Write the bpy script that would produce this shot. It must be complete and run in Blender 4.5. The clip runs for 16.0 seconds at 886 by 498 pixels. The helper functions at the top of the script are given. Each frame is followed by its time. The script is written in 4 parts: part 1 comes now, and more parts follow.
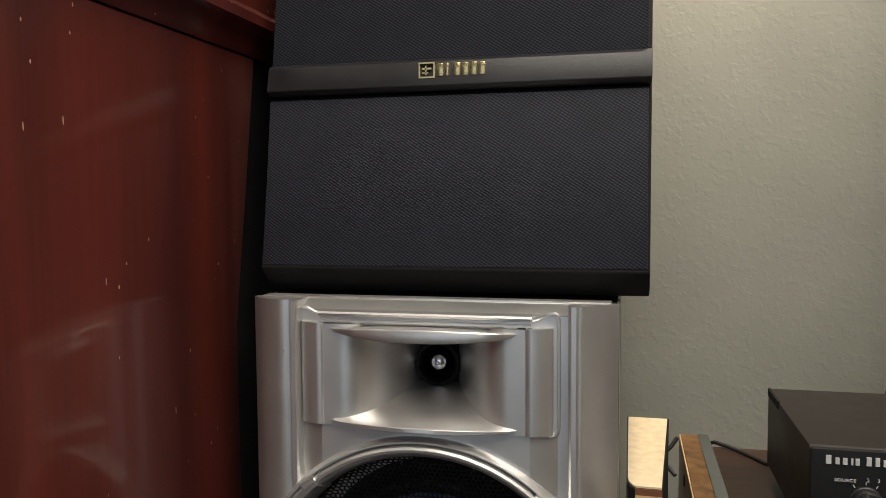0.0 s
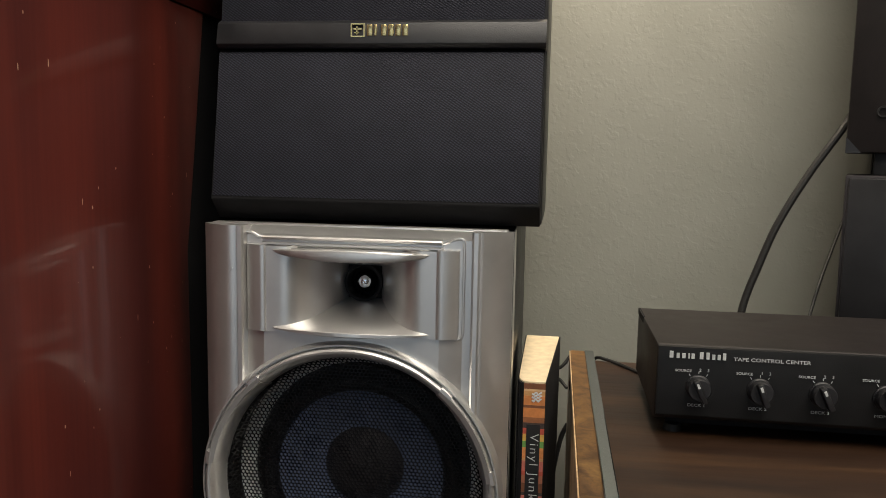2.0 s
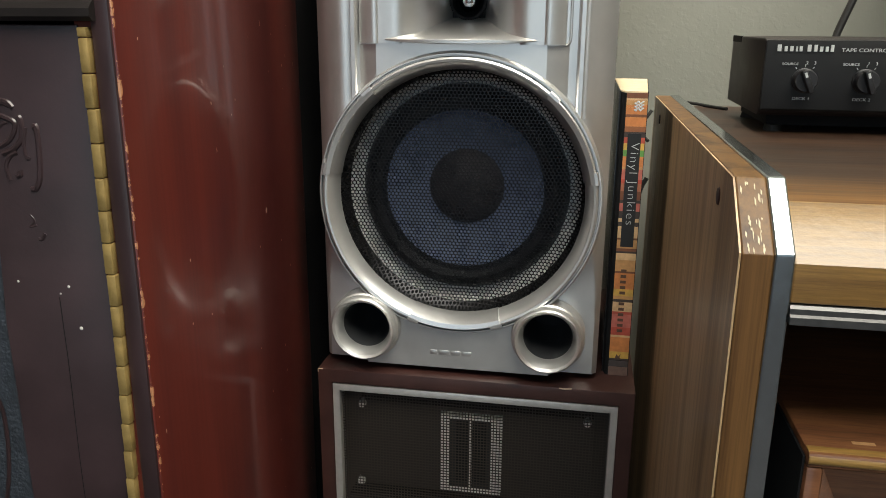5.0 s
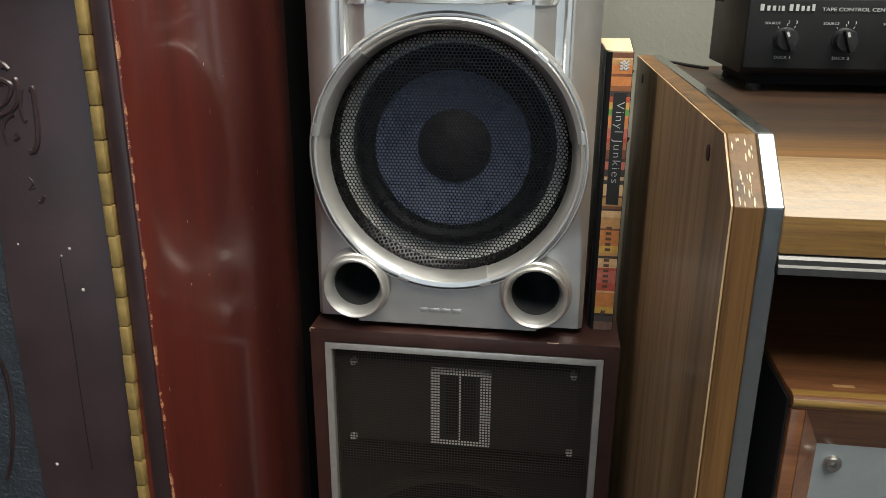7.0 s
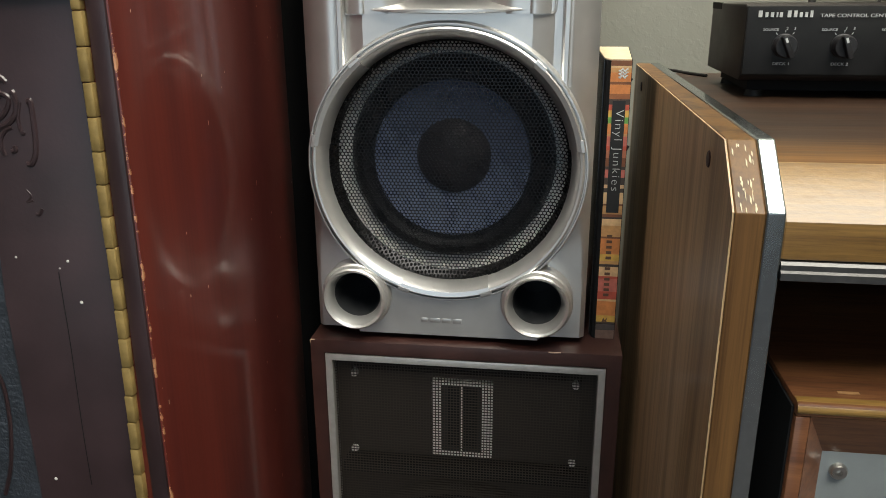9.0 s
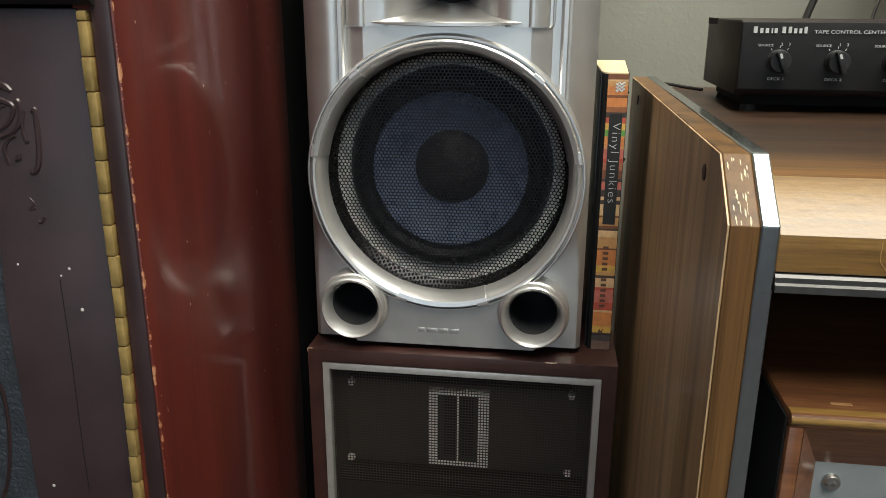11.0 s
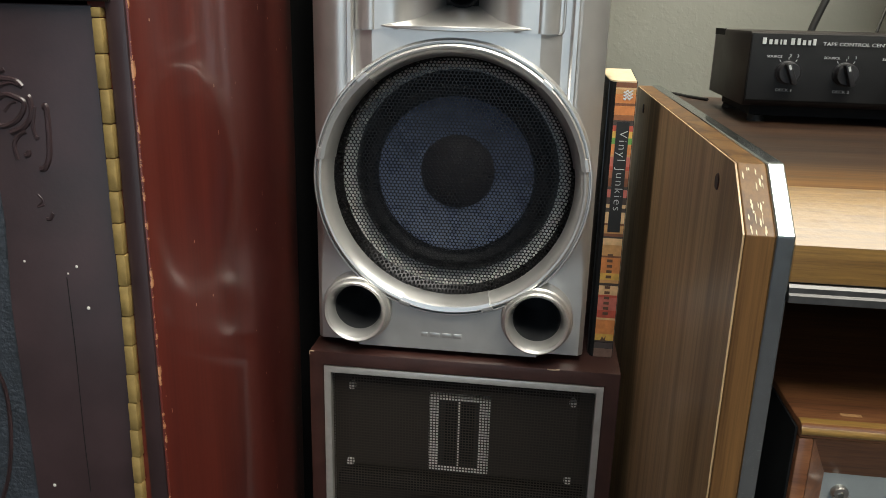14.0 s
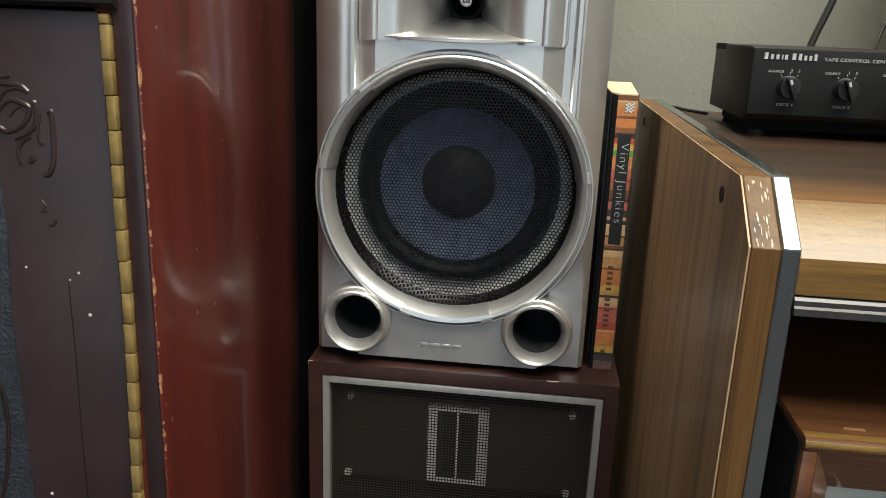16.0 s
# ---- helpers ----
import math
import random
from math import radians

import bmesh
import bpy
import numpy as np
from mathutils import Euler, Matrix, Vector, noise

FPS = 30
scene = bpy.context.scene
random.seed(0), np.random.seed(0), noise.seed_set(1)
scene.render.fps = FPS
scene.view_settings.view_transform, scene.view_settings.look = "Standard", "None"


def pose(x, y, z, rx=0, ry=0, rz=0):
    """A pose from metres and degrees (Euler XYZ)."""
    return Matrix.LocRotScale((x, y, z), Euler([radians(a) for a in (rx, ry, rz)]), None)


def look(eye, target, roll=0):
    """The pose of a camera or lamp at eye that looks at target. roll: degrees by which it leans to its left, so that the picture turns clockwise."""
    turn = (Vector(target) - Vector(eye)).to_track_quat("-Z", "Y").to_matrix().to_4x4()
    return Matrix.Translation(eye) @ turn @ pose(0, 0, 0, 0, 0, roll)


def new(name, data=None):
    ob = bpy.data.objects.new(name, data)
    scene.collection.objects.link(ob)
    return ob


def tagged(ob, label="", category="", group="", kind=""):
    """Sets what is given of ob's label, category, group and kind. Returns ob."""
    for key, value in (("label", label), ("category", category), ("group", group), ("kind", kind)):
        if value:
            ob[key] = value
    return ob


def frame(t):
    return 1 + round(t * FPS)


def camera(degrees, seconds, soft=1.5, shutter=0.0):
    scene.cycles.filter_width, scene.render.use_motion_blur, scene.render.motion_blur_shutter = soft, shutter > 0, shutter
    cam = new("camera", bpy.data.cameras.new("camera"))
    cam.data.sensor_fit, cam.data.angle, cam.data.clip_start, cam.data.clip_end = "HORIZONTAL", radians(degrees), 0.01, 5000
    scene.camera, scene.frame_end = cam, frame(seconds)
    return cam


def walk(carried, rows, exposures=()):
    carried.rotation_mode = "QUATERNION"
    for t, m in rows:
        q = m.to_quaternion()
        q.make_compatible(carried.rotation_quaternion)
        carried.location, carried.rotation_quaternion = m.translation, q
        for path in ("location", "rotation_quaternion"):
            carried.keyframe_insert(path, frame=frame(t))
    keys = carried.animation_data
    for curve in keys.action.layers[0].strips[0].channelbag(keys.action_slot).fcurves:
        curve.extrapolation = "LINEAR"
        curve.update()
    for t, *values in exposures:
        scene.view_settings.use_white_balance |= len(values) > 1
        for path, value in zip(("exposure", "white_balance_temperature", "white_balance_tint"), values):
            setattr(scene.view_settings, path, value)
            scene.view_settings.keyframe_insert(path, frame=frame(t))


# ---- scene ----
cam = camera(58.87, 16.0, soft=0.9)
PATH = [
    (0, (0.1095, -0.4024, 0.9633), (-0.3503, 1.5396, 0.8319), -0.40),
    (0.5, (0.1023, -0.4044, 0.9579), (-0.3594, 1.5359, 0.8090), -0.28),
    (1, (0.1009, -0.4090, 0.9547), (-0.3476, 1.5330, 0.7885), -0.51),
    (1.5, (0.1162, -0.4440, 0.9530), (-0.2470, 1.5091, 0.7218), 0.04),
    (2, (0.1311, -0.4825, 0.9548), (-0.1516, 1.4830, 0.7164), 1.06),
    (2.5, (0.1430, -0.5300, 0.9291), (-0.1597, 1.4298, 0.6695), 0.22),
    (3, (0.1386, -0.5228, 0.8984), (-0.1298, 1.4281, 0.5493), 0.04),
    (3.5, (0.1335, -0.5239, 0.8713), (-0.1419, 1.4185, 0.4828), 2.42),
    (4, (0.1250, -0.5267, 0.8576), (-0.2108, 1.3797, 0.3545), 1.93),
    (4.5, (0.1024, -0.5281, 0.8545), (-0.2273, 1.3809, 0.3578), 1.56),
    (5, (0.0853, -0.5346, 0.8511), (-0.2476, 1.3591, 0.3004), 0.33),
    (5.2, (0.0786, -0.5352, 0.8480), (-0.2351, 1.3545, 0.2731), 0.21),
    (7.5, (0.0741, -0.5477, 0.8519), (-0.1820, 1.3293, 0.2106), 0.22),
    (8, (0.0736, -0.5472, 0.8517), (-0.1799, 1.3336, 0.2205), 0.07),
    (8.5, (0.0744, -0.5429, 0.8493), (-0.1811, 1.3391, 0.2225), -0.18),
    (9, (0.0745, -0.5446, 0.8501), (-0.1865, 1.3406, 0.2352), -0.24),
    (11.5, (0.0723, -0.5489, 0.8515), (-0.1695, 1.3468, 0.2616), 0.63),
    (12, (0.0706, -0.5488, 0.8516), (-0.1662, 1.3473, 0.2612), 1.01),
    (12.5, (0.0707, -0.5491, 0.8509), (-0.1677, 1.3471, 0.2612), 1.02),
    (13, (0.0699, -0.5488, 0.8507), (-0.1651, 1.3490, 0.2648), 1.02),
    (13.5, (0.0679, -0.5486, 0.8502), (-0.1666, 1.3503, 0.2681), 1.12),
    (14, (0.0645, -0.5492, 0.8504), (-0.1681, 1.3518, 0.2741), 1.46),
    (14.5, (0.0621, -0.5510, 0.8505), (-0.1746, 1.3506, 0.2781), 1.56),
    (15, (0.0615, -0.5520, 0.8505), (-0.1731, 1.3510, 0.2813), 1.63),
    (15.5, (0.0600, -0.5513, 0.8501), (-0.1648, 1.3547, 0.2875), 1.89),
    (16, (0.0593, -0.5499, 0.8495), (-0.1589, 1.3611, 0.3017), 2.16),
]
EXPOSURES = [(0, -0.84, 6500, 11), (3.0, -0.75, 6500, 10), (3.8, -0.66, 6350, 8), (4.5, -0.46, 6300, 7), (4.9, -0.22, 6250, 6), (16, -0.22, 6250, 6)]
walk(cam, [(t, look(eye, target, roll)) for t, eye, target, roll in PATH], EXPOSURES)

# ---- world and lights ----
world = bpy.data.worlds.new("world")
scene.world = world
world.use_nodes = True
wn = world.node_tree
sky = wn.nodes.new("ShaderNodeTexSky")
sky.sky_type = 'NISHITA'
sky.sun_disc = False
sky.sun_elevation = radians(38)
sky.sun_rotation = radians(200)
wn.links.new(sky.outputs["Color"], wn.nodes["Background"].inputs["Color"])
wn.nodes["Background"].inputs["Strength"].default_value = 0.06


def lamp(name, kind, energy, colour, m, **kw):
    data = bpy.data.lights.new(name, kind)
    data.energy, data.color = energy, colour
    for key, value in kw.items():
        setattr(data, key, value)
    ob = new(name, data)
    ob.matrix_world = m
    return ob


# ceiling lamp, daylight in the window, and the reading lamp that washes down the wall from above the stack
lamp("ceiling_light", 'AREA', 62, (1.0, 0.94, 0.84), look((0.68, -1.00, 2.40), (0.68, -0.999, 0)), shape='SQUARE', size=1.6)
lamp("window_light", 'AREA', 10.5, (0.62, 0.81, 1.0), look((-0.10, -3.14, 1.06), (-0.10, 0, 1.06)), shape='RECTANGLE', size=1.75, size_y=1.95)
lamp("wall_glow", 'SPOT', 20.0, (1.0, 0.85, 0.64), look((0.165, 0.165, 1.40), (0.168, 0.262, 1.08)), spot_size=radians(84), spot_blend=1.0, shadow_soft_size=0.03)


# ---- materials ----
def mat(name, rough=0.5, metal=0.0, colour=(0.5, 0.5, 0.5), coat=0.0, coat_rough=0.1, spec=0.5):
    m = bpy.data.materials.new(name)
    m.use_nodes = True
    b = m.node_tree.nodes["Principled BSDF"]
    b.inputs["Base Color"].default_value = (*colour, 1)
    b.inputs["Roughness"].default_value = rough
    b.inputs["Metallic"].default_value = metal
    b.inputs["Coat Weight"].default_value = coat
    b.inputs["Coat Roughness"].default_value = coat_rough
    b.inputs["Specular IOR Level"].default_value = spec
    return m, m.node_tree, b


def node(nt, kind, **kw):
    n = nt.nodes.new(kind)
    for key, value in kw.items():
        if key in n.inputs:
            n.inputs[key].default_value = value
        else:
            setattr(n, key, value)
    return n


def coords(nt, scale=(1, 1, 1), turn=(0, 0, 0)):
    c = node(nt, "ShaderNodeTexCoord")
    m = node(nt, "ShaderNodeMapping")
    m.inputs["Scale"].default_value = scale
    m.inputs["Rotation"].default_value = [radians(a) for a in turn]
    nt.links.new(c.outputs["Object"], m.inputs["Vector"])
    return m.outputs["Vector"]


def ramp(nt, fac, stops):
    r = node(nt, "ShaderNodeValToRGB")
    while len(r.color_ramp.elements) < len(stops):
        r.color_ramp.elements.new(0.5)
    for e, (p, c) in zip(r.color_ramp.elements, stops):
        e.position, e.color = p, (*c, 1)
    nt.links.new(fac, r.inputs["Fac"])
    return r.outputs["Color"]


def noise_tex(nt, vec, scale, detail=4.0, rough=0.55, distortion=0.0):
    n = node(nt, "ShaderNodeTexNoise", Scale=scale, Detail=detail, Roughness=rough, Distortion=distortion)
    nt.links.new(vec, n.inputs["Vector"])
    return n.outputs["Fac"]


def bump(nt, b, height, strength, distance, before=None):
    n = node(nt, "ShaderNodeBump", Strength=strength, Distance=distance)
    nt.links.new(height, n.inputs["Height"])
    if before is not None:
        nt.links.new(before, n.inputs["Normal"])
    nt.links.new(n.outputs["Normal"], b.inputs["Normal"])
    return n.outputs["Normal"]


def mixed(nt, fac, a, b, mode='MIX'):
    n = node(nt, "ShaderNodeMix", data_type='RGBA', blend_type=mode)
    for sock, value in ((n.inputs[0], fac), (n.inputs[6], a), (n.inputs[7], b)):
        if isinstance(value, (int, float)):
            sock.default_value = value
        elif isinstance(value, tuple):
            sock.default_value = (*value, 1)
        else:
            nt.links.new(value, sock)
    return n.outputs[2]


def maths(nt, op, a, b=0.0, clamp=False):
    n = node(nt, "ShaderNodeMath", operation=op, use_clamp=clamp)
    for sock, value in zip(n.inputs, (a, b)):
        if isinstance(value, (int, float)):
            sock.default_value = value
        else:
            nt.links.new(value, sock)
    return n.outputs[0]


def rough_from(nt, b, fac, lo, hi):
    n = node(nt, "ShaderNodeMapRange")
    n.inputs["To Min"].default_value, n.inputs["To Max"].default_value = lo, hi
    nt.links.new(fac, n.inputs["Value"])
    nt.links.new(n.outputs["Result"], b.inputs["Roughness"])


def plain(name, colour, rough=0.5, metal=0.0, vary=0.15, scale=60, grain=900, relief=0.0002, coat=0.0, spec=0.5):
    """A surface with large cloudy variation and fine grain."""
    m, nt, b = mat(name, rough, metal, colour, coat, 0.12, spec)
    v = coords(nt)
    big, fine = noise_tex(nt, v, scale), noise_tex(nt, v, grain, 2)
    dark, light = tuple(c * (1 - vary) for c in colour), tuple(min(1, c * (1 + vary)) for c in colour)
    nt.links.new(ramp(nt, big, [(0.3, dark), (0.7, light)]), b.inputs["Base Color"])
    rough_from(nt, b, big, max(0.02, rough - 0.08), min(1, rough + 0.08))
    if relief:
        bump(nt, b, fine, 0.35, relief)
    return m


def wood(name, dark, mid, light, grain=(8, 8, 8), rough=0.35, coat=0.3, streak=14.0):
    """Veneer whose grain runs along the axis with the smallest scale."""
    m, nt, b = mat(name, rough, 0.0, mid, coat, 0.15)
    v = coords(nt, grain)
    big = noise_tex(nt, v, streak, 6, 0.6, 0.8)
    fine = noise_tex(nt, v, streak * 9, 3, 0.7)
    colour = ramp(nt, big, [(0.30, dark), (0.50, mid), (0.72, light)])
    pores = ramp(nt, fine, [(0.35, (0.45, 0.42, 0.40)), (0.55, (1, 1, 1))])
    nt.links.new(mixed(nt, 0.55, colour, pores, 'MULTIPLY'), b.inputs["Base Color"])
    rough_from(nt, b, fine, rough - 0.08, rough + 0.10)
    bump(nt, b, fine, 0.25, 0.0002)
    return m


M = {}
# orange-peel wall paint
m, nt, b = mat("wall_paint", 0.62, 0, (0.62, 0.62, 0.53), spec=0.4)
v = coords(nt)
lump = noise_tex(nt, v, 170, 2, 0.45)
knock = ramp(nt, lump, [(0.52, (0, 0, 0)), (0.64, (1, 1, 1))])
nt.links.new(ramp(nt, noise_tex(nt, v, 9), [(0.3, (0.232, 0.234, 0.206)), (0.7, (0.264, 0.266, 0.236))]), b.inputs["Base Color"])
n1 = bump(nt, b, noise_tex(nt, v, 260, 3), 0.25, 0.0006)
bump(nt, b, knock, 0.14, 0.0006, n1)
M["wall"] = m

# red mahogany side under clear lacquer: soft figure, flecks, a dent, chipped corner
def red_wood(name):
    m, nt, b = mat(name, 0.36, 0, (0.16, 0.02, 0.012), 0.50, 0.16, 0.3)
    b.inputs["Coat IOR"].default_value = 1.52
    ribbon = noise_tex(nt, coords(nt, (1, 5.5, 0.45)), 3.4, 3, 0.45, 0.4)
    fine = noise_tex(nt, coords(nt, (40, 60, 1.5)), 5, 4, 0.6)
    colour = ramp(nt, ribbon, [(0.32, (0.064, 0.0135, 0.0120)), (0.45, (0.094, 0.0180, 0.0134)), (0.58, (0.122, 0.0218, 0.0150)), (0.75, (0.152, 0.0275, 0.0172))])
    colour = mixed(nt, 0.22, colour, ramp(nt, fine, [(0.35, (0.45, 0.40, 0.40)), (0.6, (1, 1, 1))]), 'MULTIPLY')
    co = node(nt, "ShaderNodeTexCoord")
    sep = node(nt, "ShaderNodeSeparateXYZ")
    nt.links.new(co.outputs["Object"], sep.inputs[0])
    # sparse pale flecks and short nicks
    size = noise_tex(nt, coords(nt), 21, 2)
    fleck = None
    for scale, turn, rare, most in (((120, 120, 62), 24, 0.438, 0.060), ((150, 150, 24), -16, 0.462, 0.050)):
        vor = node(nt, "ShaderNodeTexVoronoi", Scale=1.0, Randomness=1.0)
        nt.links.new(coords(nt, scale, (turn, 0, 0)), vor.inputs["Vector"])
        hit = maths(nt, 'LESS_THAN', vor.outputs["Distance"], maths(nt, 'MINIMUM', maths(nt, 'MULTIPLY', maths(nt, 'SUBTRACT', size, rare, True), 0.60), most))
        fleck = hit if fleck is None else maths(nt, 'MAXIMUM', fleck, hit)
    colour = mixed(nt, fleck, colour, (0.55, 0.38, 0.26))
    # worn corner
    away = maths(nt, 'ADD', maths(nt, 'ABSOLUTE', maths(nt, 'ADD', sep.outputs[1], 0.2)), maths(nt, 'ABSOLUTE', maths(nt, 'ADD', sep.outputs[0], 0.124)))
    reach = maths(nt, 'MULTIPLY', maths(nt, 'SUBTRACT', noise_tex(nt, coords(nt, (1, 1, 1)), 70, 6, 0.8), 0.455, True), 0.0110)
    chip = maths(nt, 'LESS_THAN', away, reach)
    colour = mixed(nt, chip, colour, (0.42, 0.20, 0.10))
    nt.links.new(colour, b.inputs["Base Color"])
    rough_from(nt, b, noise_tex(nt, coords(nt), 30, 5), 0.30, 0.44)
    haze = node(nt, "ShaderNodeMapRange")
    haze.inputs["From Min"].default_value, haze.inputs["From Max"].default_value = 0.35, 0.7
    haze.inputs["To Min"].default_value, haze.inputs["To Max"].default_value = 0.07, 0.15
    nt.links.new(noise_tex(nt, coords(nt, (1, 1, 0.5)), 11, 4), haze.inputs["Value"])
    nt.links.new(haze.outputs["Result"], b.inputs["Coat Roughness"])
    # lacquer lies a little uneven
    n1 = bump(nt, b, noise_tex(nt, coords(nt, (1, 1, 0.35)), 24, 2), 0.05, 0.003)
    nt.links.new(n1, b.inputs["Coat Normal"])
    return m


M["red"] = red_wood("red_mahogany")
M["dark_door"] = plain("dark_lacquer", (0.030, 0.0165, 0.0185), 0.36, 0, 0.3, 24, 500, 0.00015, 0.12)
M["scroll"] = plain("polished_lacquer", (0.040, 0.024, 0.027), 0.33, 0, 0.3, 24, 500, 0.0001, 0.25)
M["leather"] = plain("blue_grey_leather", (0.028, 0.034, 0.044), 0.5, 0, 0.3, 120, 420, 0.003)
M["brass"] = plain("aged_brass", (0.38, 0.265, 0.095), 0.5, 0.45, 0.25, 120, 900)
M["silver"] = plain("silver_paint", (0.66, 0.65, 0.635), 0.34, 0.82, 0.06, 40, 1900, 0.000022)
M["silver_bright"] = plain("satin_silver", (0.67, 0.665, 0.65), 0.36, 0.78, 0.05, 60, 2600, 0.000008)
M["bullet"] = plain("bright_chrome", (0.85, 0.86, 0.87), 0.08, 1.0, 0.05, 300, 900, 0.0003)
M["port_inside"] = plain("port_plastic", (0.040, 0.042, 0.046), 0.45, 0, 0.2, 60, 900)
M["funnel"] = plain("pale_basket_paint", (0.82, 0.80, 0.77), 0.45, 0.0, 0.08, 60, 1500, 0.00003)
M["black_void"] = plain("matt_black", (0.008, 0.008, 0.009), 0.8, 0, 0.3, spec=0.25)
M["gloss_black"] = plain("gloss_black", (0.010, 0.010, 0.011), 0.12, 0, 0.2, 60, 900, 0)
M["cone"] = plain("blue_cone", (0.128, 0.158, 0.250), 0.55, 0, 0.2, 90, 1500)
M["cap"] = plain("dust_cap", (0.026, 0.021, 0.023), 0.6, 0, 0.2, 90, 1500)
M["surround"] = plain("rubber_surround", (0.004, 0.004, 0.0045), 0.5, 0, 0.2)
M["hex"] = plain("grille_steel", (0.018, 0.018, 0.020), 0.28, 0.8, 0.2, 80, 1500)
M["chrome"] = plain("polished_chrome", (0.50, 0.54, 0.56), 0.20, 1.0, 0.05, 300, 1500, 0.00003)
M["dark_chrome"] = plain("dull_chrome", (0.11, 0.108, 0.108), 0.42, 0.8, 0.1, 300, 1500, 0.00003)
M["trim_silver"] = plain("brushed_aluminium", (0.52, 0.51, 0.49), 0.38, 0.7, 0.08, 200, 2000, 0.00005)
M["vinyl_brown"] = plain("brown_vinyl", (0.036, 0.0140, 0.0115), 0.42, 0, 0.3, 50, 700, 0.0003)
M["black_plastic"] = plain("black_plastic", (0.015, 0.015, 0.017), 0.42, 0, 0.25, 60, 1400, 0.0002)
M["black_paint"] = plain("black_enamel", (0.006, 0.006, 0.0064), 0.50, 0, 0.25, 60, 1600, 0.0002, spec=0.28)
M["brown_paint"] = plain("brown_black_enamel", (0.0145, 0.0112, 0.0108), 0.5, 0, 0.2, 60, 1600, 0.0002, spec=0.35)
M["charcoal"] = plain("charcoal_vinyl", (0.014, 0.012, 0.0155), 0.6, 0, 0.2, 60, 900, 0.0004)
M["rubber"] = plain("black_rubber", (0.007, 0.007, 0.007), 0.6, 0, 0.2)
M["gold"] = plain("gilt_plastic", (0.72, 0.60, 0.30), 0.25, 0.9, 0.1, 300, 1500, 0)
M["white_print"] = plain("white_print", (0.50, 0.52, 0.52), 0.6, 0, 0.05, 300, 1500, 0)
M["paper"] = plain("page_paper", (0.66, 0.54, 0.36), 0.85, 0, 0.12, 150, 1200, 0.0004)
M["grey_panel"] = plain("grey_metal_panel", (0.30, 0.33, 0.34), 0.42, 0.3, 0.08, 40, 1500)
M["steel"] = plain("screw_steel", (0.55, 0.53, 0.50), 0.3, 1.0, 0.1, 300, 1500)
M["baffle"] = plain("baffle_board", (0.030, 0.025, 0.021), 0.8, 0, 0.2, 40, 900)
M["cloth_grey"] = plain("pale_foam", (0.80, 0.77, 0.72), 0.5, 0.2, 0.1, 100, 900)
M["oak"] = wood("light_walnut_side", (0.28, 0.165, 0.078), (0.58, 0.392, 0.208), (0.72, 0.515, 0.300), (22, 22, 0.9), 0.40, 0.2, 1.3)
M["edge_wood"] = wood("orange_edge_wood", (0.040, 0.017, 0.007), (0.145, 0.073, 0.024), (0.225, 0.124, 0.038), (48, 48, 1.3), 0.44, 0.12, 1.2)
M["edge_wood"].node_tree.nodes["Principled BSDF"].inputs["Specular IOR Level"].default_value = 0.3
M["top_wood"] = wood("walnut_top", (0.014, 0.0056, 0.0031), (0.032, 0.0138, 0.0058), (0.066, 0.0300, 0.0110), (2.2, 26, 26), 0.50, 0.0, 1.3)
# front glare painted honey over the dark, shaded-looking veneer of the rear
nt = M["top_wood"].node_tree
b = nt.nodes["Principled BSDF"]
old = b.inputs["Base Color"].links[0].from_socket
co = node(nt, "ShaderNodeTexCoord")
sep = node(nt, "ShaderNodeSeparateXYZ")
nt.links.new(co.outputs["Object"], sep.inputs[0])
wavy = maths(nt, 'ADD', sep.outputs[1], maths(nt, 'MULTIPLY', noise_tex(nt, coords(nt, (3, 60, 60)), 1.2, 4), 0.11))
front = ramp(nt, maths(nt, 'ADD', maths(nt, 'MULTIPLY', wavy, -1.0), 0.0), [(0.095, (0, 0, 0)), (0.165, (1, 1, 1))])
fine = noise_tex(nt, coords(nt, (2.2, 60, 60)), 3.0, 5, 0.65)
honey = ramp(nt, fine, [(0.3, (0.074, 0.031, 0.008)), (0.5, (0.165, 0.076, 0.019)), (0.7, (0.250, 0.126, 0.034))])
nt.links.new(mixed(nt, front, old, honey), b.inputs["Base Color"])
M["fascia_wood"] = wood("honey_fascia", (0.130, 0.066, 0.015), (0.230, 0.128, 0.031), (0.31, 0.188, 0.053), (4, 80, 80), 0.36, 0.5, 1.3)
M["fascia_wood"].node_tree.nodes["Principled BSDF"].inputs["Coat Weight"].default_value = 0.46
M["fascia_wood"].node_tree.nodes["Principled BSDF"].inputs["Coat Roughness"].default_value = 0.28
M["fascia_wood"].node_tree.nodes["Principled BSDF"].inputs["Coat IOR"].default_value = 1.60
nt = M["fascia_wood"].node_tree
b = nt.nodes["Principled BSDF"]
grainy = bump(nt, b, noise_tex(nt, coords(nt, (3, 60, 60)), 3, 4), 0.10, 0.0003)
nt.links.new(bump(nt, b, noise_tex(nt, coords(nt, (0.55, 1, 1)), 190, 4, 0.65), 0.28, 0.0007, grainy), b.inputs["Coat Normal"])
M["low_wood"] = wood("red_brown_wood", (0.096, 0.037, 0.018), (0.170, 0.070, 0.031), (0.240, 0.108, 0.045), (4, 50, 50), 0.34, 0.4, 1.3)
M["carpet"] = plain("brown_carpet", (0.055, 0.052, 0.055), 0.95, 0, 0.3, 14, 300, 0.004)
M["room_paint"] = plain("room_paint", (0.13, 0.125, 0.115), 0.7, 0, 0.05, 5, 200, 0.0004)
